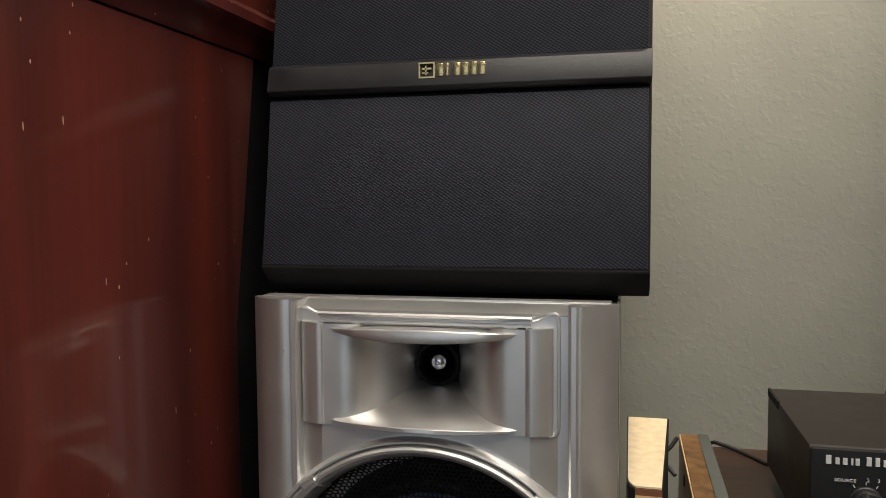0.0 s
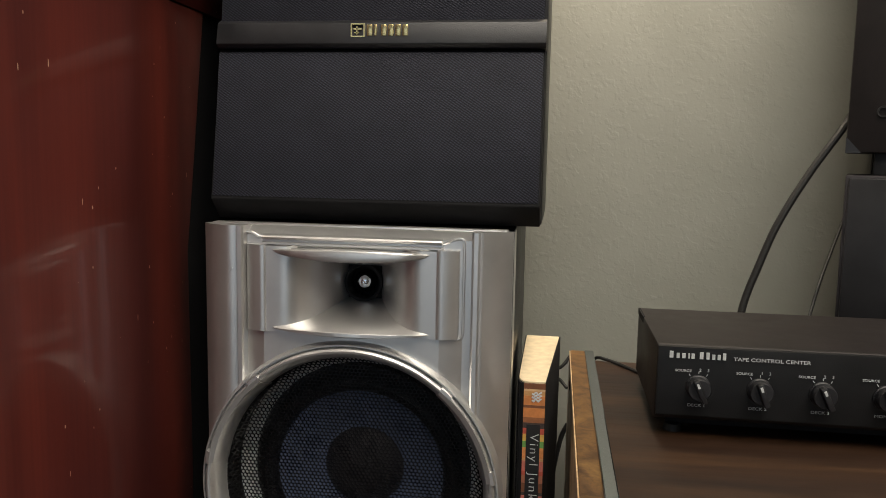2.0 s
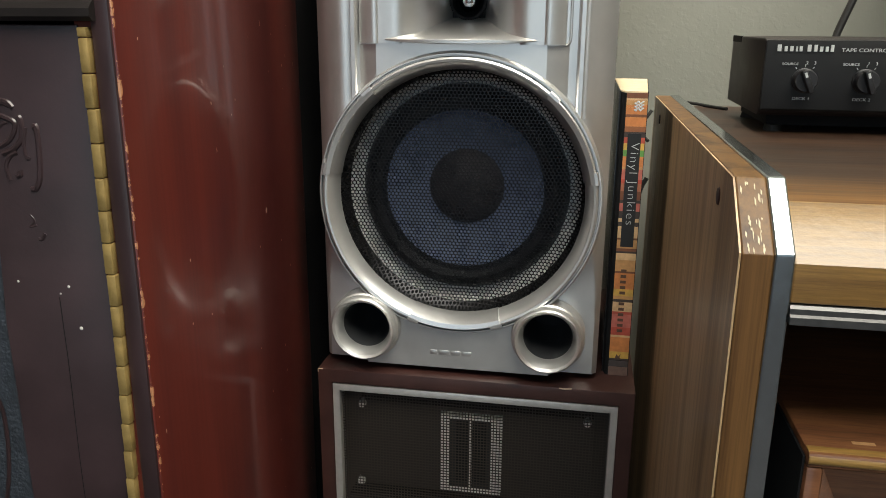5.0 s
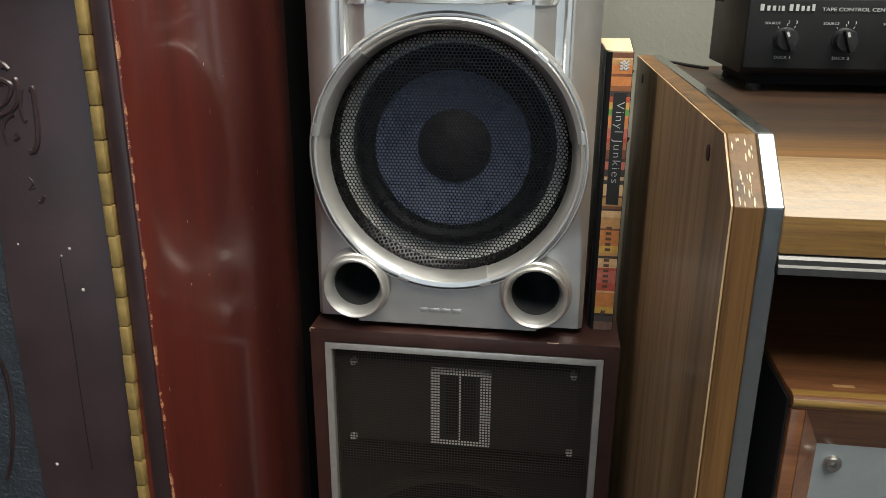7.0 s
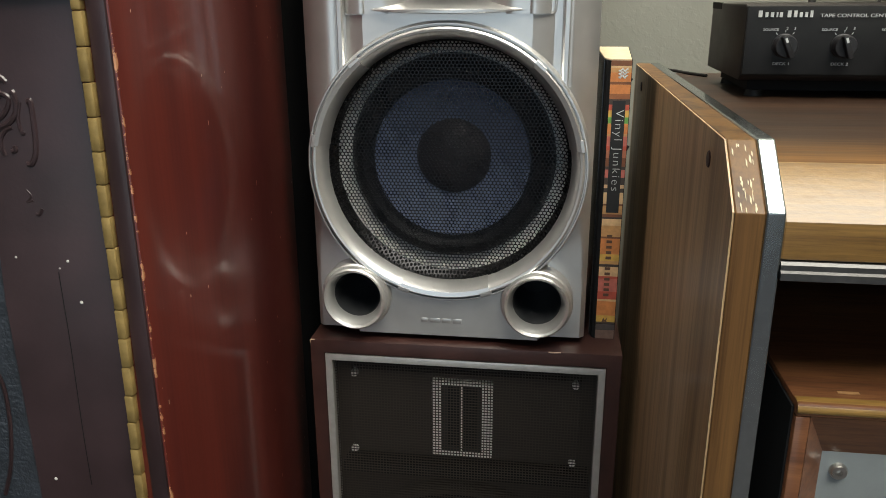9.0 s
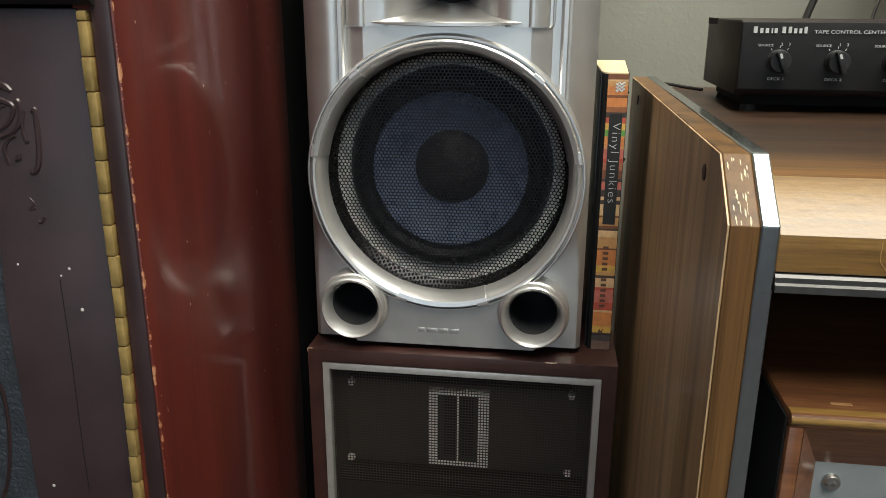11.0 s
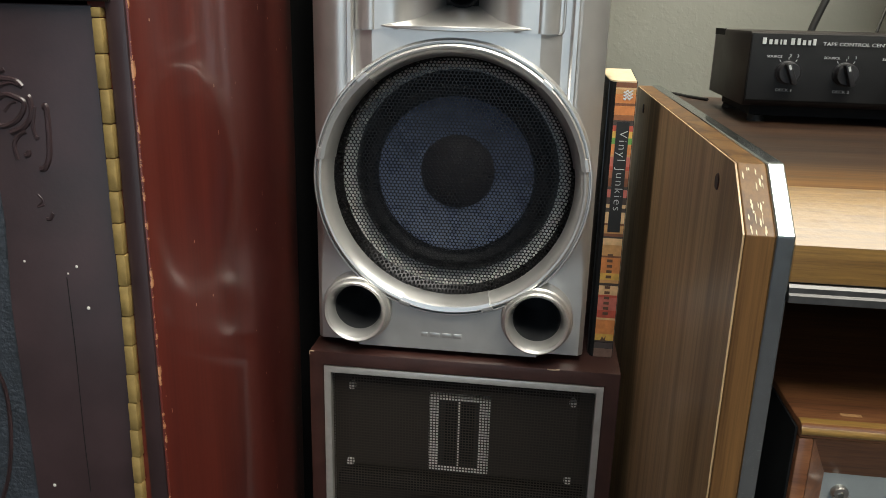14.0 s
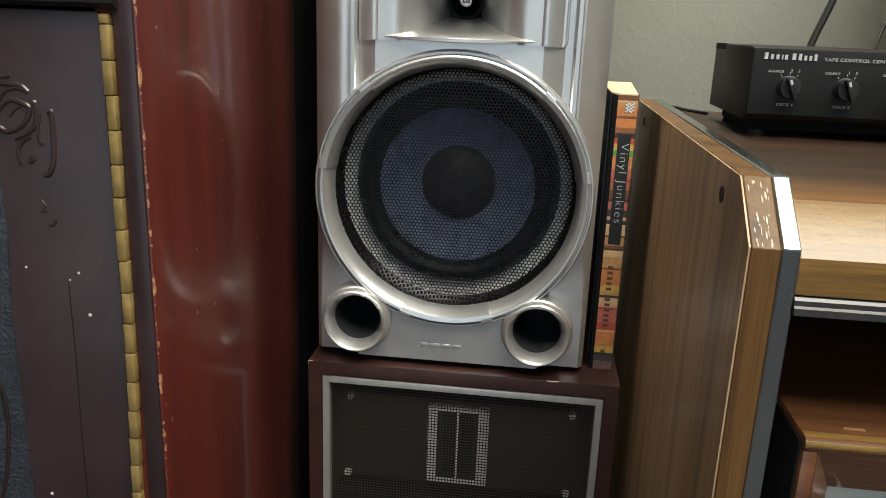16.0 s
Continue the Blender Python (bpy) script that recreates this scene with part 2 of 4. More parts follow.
M["ceiling_paint"] = plain("ceiling_paint", (0.55, 0.54, 0.51), 0.8, 0, 0.04, 6, 120, 0.001)
M["window_white"] = plain("window_paint", (0.75, 0.75, 0.73), 0.4, 0, 0.04)
m, nt, b = mat("lamp_glass", 0.4, 0, (0.9, 0.88, 0.82))
b.inputs["Emission Color"].default_value = (1, 0.9, 0.74, 1)
b.inputs["Emission Strength"].default_value = 6.0
M["lamp_glass"] = m

# diagonal twill of the cloth grille
m, nt, b = mat("twill_cloth", 0.75, 0, (0.02, 0.02, 0.022), spec=0.3)
w1 = node(nt, "ShaderNodeTexWave", Scale=215.0, Distortion=0.9, Detail=2.0)
w1.inputs["Detail Scale"].default_value = 3.0
nt.links.new(coords(nt, (1, 1, 1), (0, 57, 0)), w1.inputs["Vector"])
w2 = node(nt, "ShaderNodeTexWave", Scale=150.0, Distortion=1.0)
nt.links.new(coords(nt, (1, 1, 1), (0, -35, 0)), w2.inputs["Vector"])
weave = maths(nt, 'MULTIPLY', w1.outputs["Fac"], maths(nt, 'ADD', maths(nt, 'MULTIPLY', w2.outputs["Fac"], 0.5), 0.5))
cl = ramp(nt, weave, [(0.05, (0.007, 0.007, 0.011)), (0.8, (0.036, 0.039, 0.057))])
nt.links.new(mixed(nt, 0.4, cl, ramp(nt, noise_tex(nt, coords(nt), 45, 5), [(0.35, (0.5, 0.5, 0.5)), (0.7, (1, 1, 1))]), 'MULTIPLY'), b.inputs["Base Color"])
bump(nt, b, weave, 0.4, 0.0004)
M["twill"] = m

# punched metal mesh with square see-through holes
m, nt, b = mat("punched_mesh", 0.40, 0.5, (0.056, 0.047, 0.040))
co = node(nt, "ShaderNodeTexCoord")
sep = node(nt, "ShaderNodeSeparateXYZ")
nt.links.new(co.outputs["Object"], sep.inputs[0])
row = maths(nt, 'MULTIPLY', sep.outputs[2], 1 / 0.0024)
across = maths(nt, 'MULTIPLY', sep.outputs[0], 1 / 0.0024)
edge_x = maths(nt, 'ABSOLUTE', maths(nt, 'SUBTRACT', maths(nt, 'FRACT', across), 0.5))
edge_z = maths(nt, 'ABSOLUTE', maths(nt, 'SUBTRACT', maths(nt, 'FRACT', row), 0.5))
wire = maths(nt, 'GREATER_THAN', maths(nt, 'MAXIMUM', edge_x, edge_z), 0.385)
tr = node(nt, "ShaderNodeBsdfTransparent")
mx = node(nt, "ShaderNodeMixShader")
nt.links.new(wire, mx.inputs[0])
nt.links.new(tr.outputs[0], mx.inputs[1])
nt.links.new(b.outputs[0], mx.inputs[2])
nt.links.new(mx.outputs[0], nt.nodes["Material Output"].inputs["Surface"])
M["punched"] = m


def tint(name, colour):
    return plain(name, colour, 0.42, 0, 0.16, 260, 1500, 0.0001)


# ---- mesh helpers ----
def thing(name, base, label, category, group="", kind=""):
    ob = new(name)
    ob.empty_display_size = 0.05
    ob.matrix_world = Matrix.Translation(base)
    return tagged(ob, label, category, group, kind)


def part(name, bm, material, parent=None, label="", smooth=True, angle=35):
    """Links a bmesh, in world metres, as one mesh object under its thing or part."""
    bmesh.ops.recalc_face_normals(bm, faces=bm.faces)
    if smooth:
        for f in bm.faces:
            f.smooth = True
        for e in bm.edges:
            if len(e.link_faces) == 2 and e.calc_face_angle(0) > radians(angle):
                e.smooth = False
    me = bpy.data.meshes.new(name)
    bm.to_mesh(me)
    bm.free()
    me.materials.append(material)
    ob = new(name, me)
    if parent is not None:
        ob.parent = parent
        if parent.type == 'EMPTY':
            ob.matrix_parent_inverse = Matrix.Translation(-parent.location)
    if label:
        ob["label"] = label
    return ob


def lone(name, bm, material, label, category, group="", kind="", **kw):
    return tagged(part(name, bm, material, None, "", **kw), label, category, group, kind)


def box(x0, x1, y0, y1, z0, z1, r=0.0, seg=2, bm=None):
    bm = bm or bmesh.new()
    vs = [bm.verts.new((x, y, z)) for x in (x0, x1) for y in (y0, y1) for z in (z0, z1)]
    fs = [bm.faces.new([vs[i] for i in q]) for q in ((0, 1, 3, 2), (4, 6, 7, 5), (0, 4, 5, 1), (2, 3, 7, 6), (0, 2, 6, 4), (1, 5, 7, 3))]
    if r:
        es = list({e for f in fs for e in f.edges})
        bmesh.ops.bevel(bm, geom=es, offset=r, segments=seg, profile=0.5, affect='EDGES')
    return bm


def prism(pts, a0, a1, axis="x", r=0.0, bm=None):
    """A polygon in the plane across the axis, drawn out from a0 to a1."""
    bm = bm or bmesh.new()

    def at(a, p, q):
        return {"x": (a, p, q), "y": (p, a, q), "z": (p, q, a)}[axis]
    lo, hi = [bm.verts.new(at(a0, *p)) for p in pts], [bm.verts.new(at(a1, *p)) for p in pts]
    fs = [bm.faces.new(lo), bm.faces.new(hi)]
    n = len(pts)
    for i in range(n):
        fs.append(bm.faces.new((lo[i], lo[(i + 1) % n], hi[(i + 1) % n], hi[i])))
    if r:
        bmesh.ops.recalc_face_normals(bm, faces=bm.faces)
        es = list({e for f in fs for e in f.edges})
        bmesh.ops.bevel(bm, geom=es, offset=r, segments=2, profile=0.5, affect='EDGES')
    return bm


def frame_ring(x0, x1, z0, z1, w, y0, y1, r=0.0):
    """A rectangular frame of width w in one piece, from y0 to y1."""
    bm = bmesh.new()
    rings = [[bm.verts.new((x, y, z)) for x, z in ((a0, c0), (a1, c0), (a1, c1), (a0, c1))] for y in (y0, y1) for a0, a1, c0, c1 in ((x0, x1, z0, z1), (x0 + w, x1 - w, z0 + w, z1 - w))]
    fo, fi, bo, bi = rings
    for a, c in ((fo, fi), (fi, bi), (bi, bo), (bo, fo)):
        for k in range(4):
            bm.faces.new((a[k], a[(k + 1) % 4], c[(k + 1) % 4], c[k]))
    if r:
        bmesh.ops.recalc_face_normals(bm, faces=bm.faces)
        bmesh.ops.bevel(bm, geom=[e for e in bm.edges if e.calc_face_angle(0) > 0.5], offset=r, segments=2, profile=0.5, affect='EDGES')
    return bm


def lathe(profile, cx, cz, seg=64, bm=None, a0=0.0, a1=360.0):
    """Turns (radius, y) pairs round the axis along y through (cx, cz)."""
    bm = bm or bmesh.new()
    full = a1 - a0 >= 360
    count = seg if full else seg + 1
    rings = []
    for r, y in profile:
        if r == 0:
            rings.append([bm.verts.new((cx, y, cz))])
        else:
            rings.append([bm.verts.new((cx + r * math.cos(radians(a0 + (a1 - a0) * k / seg)), y, cz + r * math.sin(radians(a0 + (a1 - a0) * k / seg)))) for k in range(count)])
    for a, c in zip(rings, rings[1:]):
        for k in range(seg):
            j = (k + 1) % count
            q = [a[k % len(a)], a[j % len(a)], c[j % len(c)], c[k % len(c)]]
            q = list(dict.fromkeys(q))
            if len(q) > 2:
                bm.faces.new(q)
    return bm


def tube(points, radius, sides=8, steps=10, bm=None):
    """A round cable through the points, smoothed by Catmull-Rom."""
    p = [Vector(a) for a in points]
    p = [2 * p[0] - p[1], *p, 2 * p[-1] - p[-2]]
    line = []
    for i in range(1, len(p) - 2):
        for k in range(steps):
            t = k / steps
            line.append(0.5 * (2 * p[i] + (p[i + 1] - p[i - 1]) * t + (2 * p[i - 1] - 5 * p[i] + 4 * p[i + 1] - p[i + 2]) * t * t + (3 * p[i] - p[i - 1] - 3 * p[i + 1] + p[i + 2]) * t ** 3))
    line.append(p[-2])
    bm = bm or bmesh.new()
    rings = []
    for i, c in enumerate(line):
        d = (line[min(i + 1, len(line) - 1)] - line[max(i - 1, 0)]).normalized()
        u = d.cross(Vector((0.3, 1, 0.2))).normalized()
        w = d.cross(u)
        rings.append([bm.verts.new(c + radius * (math.cos(2 * math.pi * k / sides) * u + math.sin(2 * math.pi * k / sides) * w)) for k in range(sides)])
    for a, c in zip(rings, rings[1:]):
        for k in range(sides):
            bm.faces.new((a[k], a[(k + 1) % sides], c[(k + 1) % sides], c[k]))
    bm.faces.new(rings[0])
    bm.faces.new(rings[-1])
    return bm


def words(name, text, size, m, material, parent, thick=0.00015, stretch=1.0, thin=0.0, spacing=1.0):
    """Lettering in the built-in font, turned into a mesh."""
    cu = bpy.data.curves.new(name, 'FONT')
    cu.body, cu.size, cu.extrude = text, size, thick
    cu.offset, cu.space_character = -thin, spacing
    cu.align_x, cu.align_y = 'LEFT', 'BOTTOM_BASELINE'
    tmp = new(name, cu)
    bpy.context.view_layer.update()
    me = bpy.data.meshes.new_from_object(tmp.evaluated_get(bpy.context.evaluated_depsgraph_get()))
    bpy.data.objects.remove(tmp)
    me.transform(m @ Matrix.Diagonal((stretch, 1, 1, 1)))
    bm = bmesh.new()
    bm.from_mesh(me)
    return part(name, bm, material, parent, smooth=False)


# ---- room ----
WALL_Y = 0.262
XL, XR, YF, TOP = -1.7, 2.3, -3.2, 2.45
lone("floor", box(XL - 0.1, XR + 0.1, YF - 0.1, WALL_Y + 0.1, -0.1, 0), M["carpet"], "dark grey short-pile carpet floor", "floor", kind="structure", smooth=False)
lone("ceiling", box(XL - 0.1, XR + 0.1, YF - 0.1, WALL_Y + 0.1, TOP, TOP + 0.1), M["ceiling_paint"], "plain white painted ceiling", "ceiling", kind="structure", smooth=False)
lone("wall_north", box(XL - 0.1, XR + 0.1, WALL_Y, WALL_Y + 0.1, 0, TOP), M["wall"], "pale grey-green wall with orange-peel texture", "wall", kind="structure", smooth=False)
lone("wall_west", box(XL - 0.1, XL, YF, WALL_Y, 0, TOP), M["room_paint"], "plain taupe painted wall", "wall", kind="structure", smooth=False)
lone("wall_east", box(XR, XR + 0.1, YF, WALL_Y, 0, TOP), M["room_paint"], "plain taupe painted wall", "wall", kind="structure", smooth=False)
bm = box(XL - 0.1, -1.05, YF - 0.1, YF, 0, TOP)
box(0.85, XR + 0.1, YF - 0.1, YF, 0, TOP, bm=bm)
box(-1.05, 0.85, YF - 0.1, YF, 2.1, TOP, bm=bm)
lone("wall_south", bm, M["room_paint"], "plain taupe painted wall with a patio door opening", "wall", kind="structure", smooth=False)
win = thing("window_1", (-0.1, YF, 0), "white painted frame of a glazed patio door", "window", kind="structure")
for x0, x1, z0, z1 in ((-1.05, -0.99, 0, 2.1), (0.79, 0.85, 0, 2.1), (-0.13, -0.07, 0.08, 2.04), (-0.99, 0.79, 0, 0.08), (-0.99, 0.79, 2.04, 2.1)):
    part("window_frame", box(x0, x1, YF - 0.08, YF - 0.03, z0, z1, 0.004), M["window_white"], win)
fix = thing("ceiling_lamp", (0.68, -1.00, TOP), "large square white ceiling light panel, lit", "lamp")
bm = bmesh.new()
for x0, x1, y0, y1 in ((-0.15, -0.12, -1.83, -0.17), (1.48, 1.51, -1.83, -0.17), (-0.12, 1.48, -1.83, -1.80), (-0.12, 1.48, -0.20, -0.17)):
    box(x0, x1, y0, y1, TOP - 0.04, TOP - 0.001, 0.003, bm=bm)
part("panel_frame", bm, M["window_white"], fix)
part("diffuser", box(-0.1195, 1.4795, -1.7995, -0.2005, TOP - 0.03, TOP - 0.002), M["lamp_glass"], fix)

# ---- phonograph cabinet ----
CX, CY = -0.124, -0.2
ph = thing("phonograph_cabinet", (-0.36, 0.0, 0), "tall old mahogany phonograph cabinet, glossy red side with chipped corner", "cabinet")
part("side_panel", prism([(CY, 0.02), (0.030, 0.02), (0.035, 0.73), (0.034, 0.885), (0.049, 0.964), (0.0645, 1.052), (CY, 1.052)], CX - 0.02, CX, "x", 0.0010), M["red"], ph, "red mahogany side with chips and scratches")
# black strip added to read as the shaded gap behind the red side
part("gap_strip", box(CX - 0.019, CX - 0.0025, 0.024, 0.235, 0.02, 1.0515), M["black_void"], ph, "black strip for the dark gap behind the side panel")
part("side_panel", box(-0.62, -0.60, CY, 0.235, 0.02, 1.052, 0.0012), M["red"], ph)
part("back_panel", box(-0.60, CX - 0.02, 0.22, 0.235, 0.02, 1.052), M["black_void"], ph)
part("plinth", box(-0.625, CX + 0.003, CY - 0.004, 0.235, 0.0, 0.06, 0.004), M["dark_door"], ph)
part("stile", box(-0.1345, CX - 0.0012, CY - 0.0016, CY + 0.016, 0.06, 1.052, 0.0006), M["dark_door"], ph, "dark lacquered front stile")
part("top_rail", box(-0.60, -0.1345, CY - 0.0012, CY + 0.016, 0.862, 1.052, 0.0006), M["dark_door"], ph)
rail = prism([(CY + 0.01, 0.8515), (CY - 0.004, 0.8515), (CY - 0.0062, 0.8535), (CY - 0.0062, 0.857), (CY - 0.004, 0.8595), (CY - 0.001, 0.8615), (CY + 0.01, 0.8615)], -0.60, -0.1315, "x")
part("rail_moulding", rail, M["brown_paint"], ph, "dark glossy moulding over the door")
# lid with an overhanging moulding
lidp = [(CX - 0.02, 1.0525), (CX + 0.001, 1.0525), (CX + 0.003, 1.056), (CX + 0.006, 1.063), (CX + 0.010, 1.066), (CX + 0.0125, 1.069), (CX + 0.0125, 1.075), (CX + 0.010, 1.0785), (CX + 0.006, 1.080), (CX + 0.006, 1.20), (CX - 0.02, 1.23), (-0.59, 1.23), (-0.63, 1.20), (-0.63, 1.0525)]
part("lid", prism(lidp, CY - 0.02, 0.235, "y"), M["red"], ph, "dark red lid with moulded overhang")
# door with embossed scrolls, leather inlay and brass piano hinge
door = part("door", box(-0.60, -0.1415, CY - 0.001, CY + 0.016, 0.065, 0.850, 0.0008), M["dark_door"], ph, "dark lacquered door with embossed scrolls")
INX = -0.2015
part("inlay", prism([(-0.44, 0.12), (INX, 0.12), (INX, 0.70), (INX + 0.003, 0.745), (INX + 0.002, 0.7865), (-0.44, 0.7865)], CY - 0.0020, CY, "y", 0.0006), M["leather"], door, "blue-grey textured leather inlay")
arc = [(-0.2170, CY - 0.0022, 0.6740), (-0.2140, CY - 0.0022, 0.6630), (-0.2110, CY - 0.0022, 0.6510), (-0.2110, CY - 0.0022, 0.6340), (-0.2130, CY - 0.0022, 0.6170), (-0.2170, CY - 0.0022, 0.5990), (-0.2230, CY - 0.0022, 0.5830)]
part("scroll", tube(arc, 0.0012, 6, 5), M["dark_door"], door)
SCROLLS = [
    ([(-0.201, 0.819), (-0.195, 0.819), (-0.19, 0.819), (-0.188, 0.82)], 0.0010),
    ([(-0.202, 0.816), (-0.196, 0.816), (-0.184, 0.815), (-0.18, 0.812)], 0.0012),
    ([(-0.197, 0.795), (-0.196, 0.803), (-0.19, 0.808), (-0.184, 0.807), (-0.18, 0.804), (-0.184, 0.797), (-0.192, 0.793), (-0.197, 0.795)], 0.0012),
    ([(-0.198, 0.802), (-0.193, 0.811), (-0.186, 0.814), (-0.182, 0.813)], 0.0011),
    ([(-0.189, 0.79), (-0.182, 0.793), (-0.177, 0.799), (-0.177, 0.806), (-0.178, 0.808)], 0.0013),
    ([(-0.187, 0.777), (-0.188, 0.784), (-0.185, 0.789), (-0.181, 0.791)], 0.0011),
    ([(-0.171, 0.803), (-0.169, 0.802), (-0.17, 0.782), (-0.173, 0.774), (-0.176, 0.773)], 0.0013),
    ([(-0.175, 0.803), (-0.177, 0.794), (-0.176, 0.788), (-0.175, 0.789)], 0.0010),
    ([(-0.179, 0.76), (-0.177, 0.757), (-0.18, 0.754), (-0.176, 0.755)], 0.0007),
    ([(-0.176, 0.748), (-0.174, 0.748), (-0.172, 0.751)], 0.0009),
    ([(-0.191, 0.8), (-0.187, 0.804), (-0.184, 0.805)], 0.0008),
    ([(-0.183, 0.779), (-0.181, 0.78), (-0.181, 0.782)], 0.0012),
]
for pts, rad in SCROLLS:
    part("scroll", tube([(x, CY - 0.0003, z) for x, z in pts], rad * 1.35, 8, 6), M["scroll"], door)
for x, z, r in ((-0.1630, 0.7240, 0.0007), (-0.1680, 0.7200, 0.0005), (-0.1590, 0.7020, 0.0009), (-0.1910, 0.7250, 0.0006), (-0.2060, 0.6570, 0.0006), (-0.1910, 0.5950, 0.0009)):
    part("paint_speck", lathe([(0, CY - 0.0014), (r, CY - 0.0012), (r * 1.1, CY - 0.0008)], x, z, 9), M["cloth_grey"], door)
part("crack", tube([(-0.1690, CY - 0.0009, 0.7180), (-0.1690, CY - 0.0009, 0.7030), (-0.1690, CY - 0.0009, 0.6780), (-0.1700, CY - 0.0009, 0.6280), (-0.1700, CY - 0.0009, 0.5930)], 0.0003, 5, 4), M["black_void"], door)
hz = 0.8490
rnd = random.Random(4)
while hz > 0.08:
    step = 0.0047 if hz > 0.848 else 0.0161 + rnd.uniform(-0.0003, 0.0003)
    hx = rnd.uniform(-0.0003, 0.0003) + 0.0004 - 0.0030 * max(0.0, 0.70 - hz) / 0.10 * (0.70 - hz < 0.10) - 0.0030 * (0.70 - hz >= 0.10)
    part("hinge_knuckle", box(-0.1404 + hx, -0.1356 + hx, CY - 0.0042, CY + 0.002, hz - step + 0.0003, hz, 0.0007, 2), M["brass"], ph, "aged brass hinge knuckle")
    hz -= step

# ---- lower speaker on the floor ----
LX0, LX1, LZ = -0.104, 0.133, 0.598
ls = thing("floor_speaker", (0.0145, 0.1, 0), "brown vinyl floor speaker with silver trim and punched metal grille", "speaker")
bm = frame_ring(LX0, LX1, 0, LZ, 0.0112, -0.008, 0.225, 0.0008)
box(LX0 + 0.010, LX1 - 0.010, 0.215, 0.224, 0.01, LZ - 0.01, bm=bm)
part("body", bm, M["vinyl_brown"], ls, "dark brown vinyl case")
TX0, TX1, TZ0, TZ1 = LX0 + 0.0113, LX1 - 0.0113, 0.0125, LZ - 0.0118
bm = frame_ring(TX0, TX1, TZ0, TZ1, 0.0056, -0.0078, 0.004, 0.0006)
part("trim", bm, M["trim_silver"], ls, "silver trim frame")
part("baffle", box(TX0, TX1, 0.022, 0.034, TZ0, TZ1), M["baffle"], ls)
bm = box(TX0 + 0.0056, TX1 - 0.0056, -0.0018, -0.0012, TZ0 + 0.0056, TZ1 - 0.0056)
part("grille", bm, M["punched"], ls, "punched metal grille", smooth=False)
# horn flare board, tweeter with two slots, screws, ledge, woofer ring behind the grille
part("tweeter_plate", prism([(0.0205, 0.489), (0.008, 0.494), (0.008, 0.566), (0.0205, 0.571)], TX0 + 0.016, TX1 - 0.016, "x", 0.0005), M["baffle"], ls)
bm = frame_ring(-0.0105, 0.0372, 0.4975, 0.5630, 0.0032, 0.0018, 0.008)
for x0, x1 in ((-0.0075, -0.0030), (0.0292, 0.0345), (0.0125, 0.0141)):
    box(x0, x1, 0.0018, 0.008, 0.5005, 0.5600, bm=bm)
tw = part("tweeter", bm, M["cloth_grey"], ls, "pale tweeter frame with two black slots", smooth=False)
part("slot_plate", box(-0.0032, 0.0294, 0.0040, 0.0079, 0.5005, 0.5600), M["rubber"], tw)
for x0, x1 in ((0.0018, 0.0118), (0.0148, 0.0250)):
    part("slot", box(x0, x1, 0.0030, 0.0042, 0.5050, 0.5575, 0.0003), M["black_void"], tw)
for x, z in ((-0.0735, 0.5640), (0.1010, 0.5640), (-0.0755, 0.4950), (0.1010, 0.4955)):
    part("screw", lathe([(0, 0.0035), (0.0024, 0.004), (0.0030, 0.0055), (0.0030, 0.012)], x, z, 14), M["cloth_grey"], ls)
part("scuff", tube([(LX0 + 0.0004, -0.0078, LZ - 0.0030), (LX0 + 0.0006, -0.0079, LZ - 0.0005), (LX0 + 0.0040, -0.0078, LZ - 0.0003)], 0.0005, 5, 3), tint("bare_board", (0.34, 0.24, 0.16)), ls)
part("scuff", tube([(0.0790, -0.0078, LZ - 0.0003), (0.0830, -0.0079, LZ - 0.0006), (0.0880, -0.0078, LZ - 0.0002)], 0.0005, 5, 3), bpy.data.materials["bare_board"], ls)
part("ledge", box(TX0 + 0.007, TX1 - 0.007, 0.003, 0.022, 0.474, 0.484, 0.002), M["black_void"], ls)
part("woofer_ring", lathe([(0.0985, 0.010), (0.0995, 0.003), (0.1025, 0.003), (0.1035, 0.010), (0.1035, 0.02)], 0.0105, 0.3605, 64), M["baffle"], ls)
part("woofer_cone", lathe([(0.0985, 0.012), (0.09, 0.008), (0.082, 0.012), (0.03, 0.0205), (0, 0.017)], 0.0105, 0.3605, 48), M["black_void"], ls)

# ---- silver speaker standing on it ----
SX0, SX1, SZ0, SZ1 = -0.1010, 0.1050, 0.603, 0.907
WX, WZ = 0.0018, 0.7335
sp = thing("silver_speaker", (0.0025, 0.1, LZ), "silver plastic hi-fi speaker with horn and mesh-covered woofer", "speaker")
bm = box(SX0 + 0.001, SX1 - 0.001, 0.064, 0.235, SZ0, SZ1 - 0.0015, 0.002)
for x0, x1, z0, z1 in ((SX0 + 0.001, SX0 + 0.008, SZ0, SZ1 - 0.0015), (SX1 - 0.008, SX1 - 0.001, SZ0, SZ1 - 0.0015), (SX0 + 0.008, SX1 - 0.008, SZ1 - 0.008, SZ1 - 0.0015), (SX0 + 0.008, SX1 - 0.008, SZ0, SZ0 + 0.006)):
    box(x0, x1, 0.017, 0.064, z0, z1, bm=bm)
part("body", bm, M["black_plastic"], sp, "black wooden case")
for x in (-0.08, 0.082):
    for y in (0.03, 0.2):
        part("foot", lathe([(0, 0), (0.008, 0), (0.008, 0.005), (0, 0.005)], 0, 0, 16), M["rubber"], sp).matrix_basis = Matrix.Translation((x, y, LZ)) @ Matrix.Rotation(radians(90), 4, 'X')


def front_y(x):
    d = min(x - SX0, SX1 - x)
    return 0.0 if d > 0.0235 else 0.0125 * (1 - (max(d, 0) / 0.0235)) ** 2.1


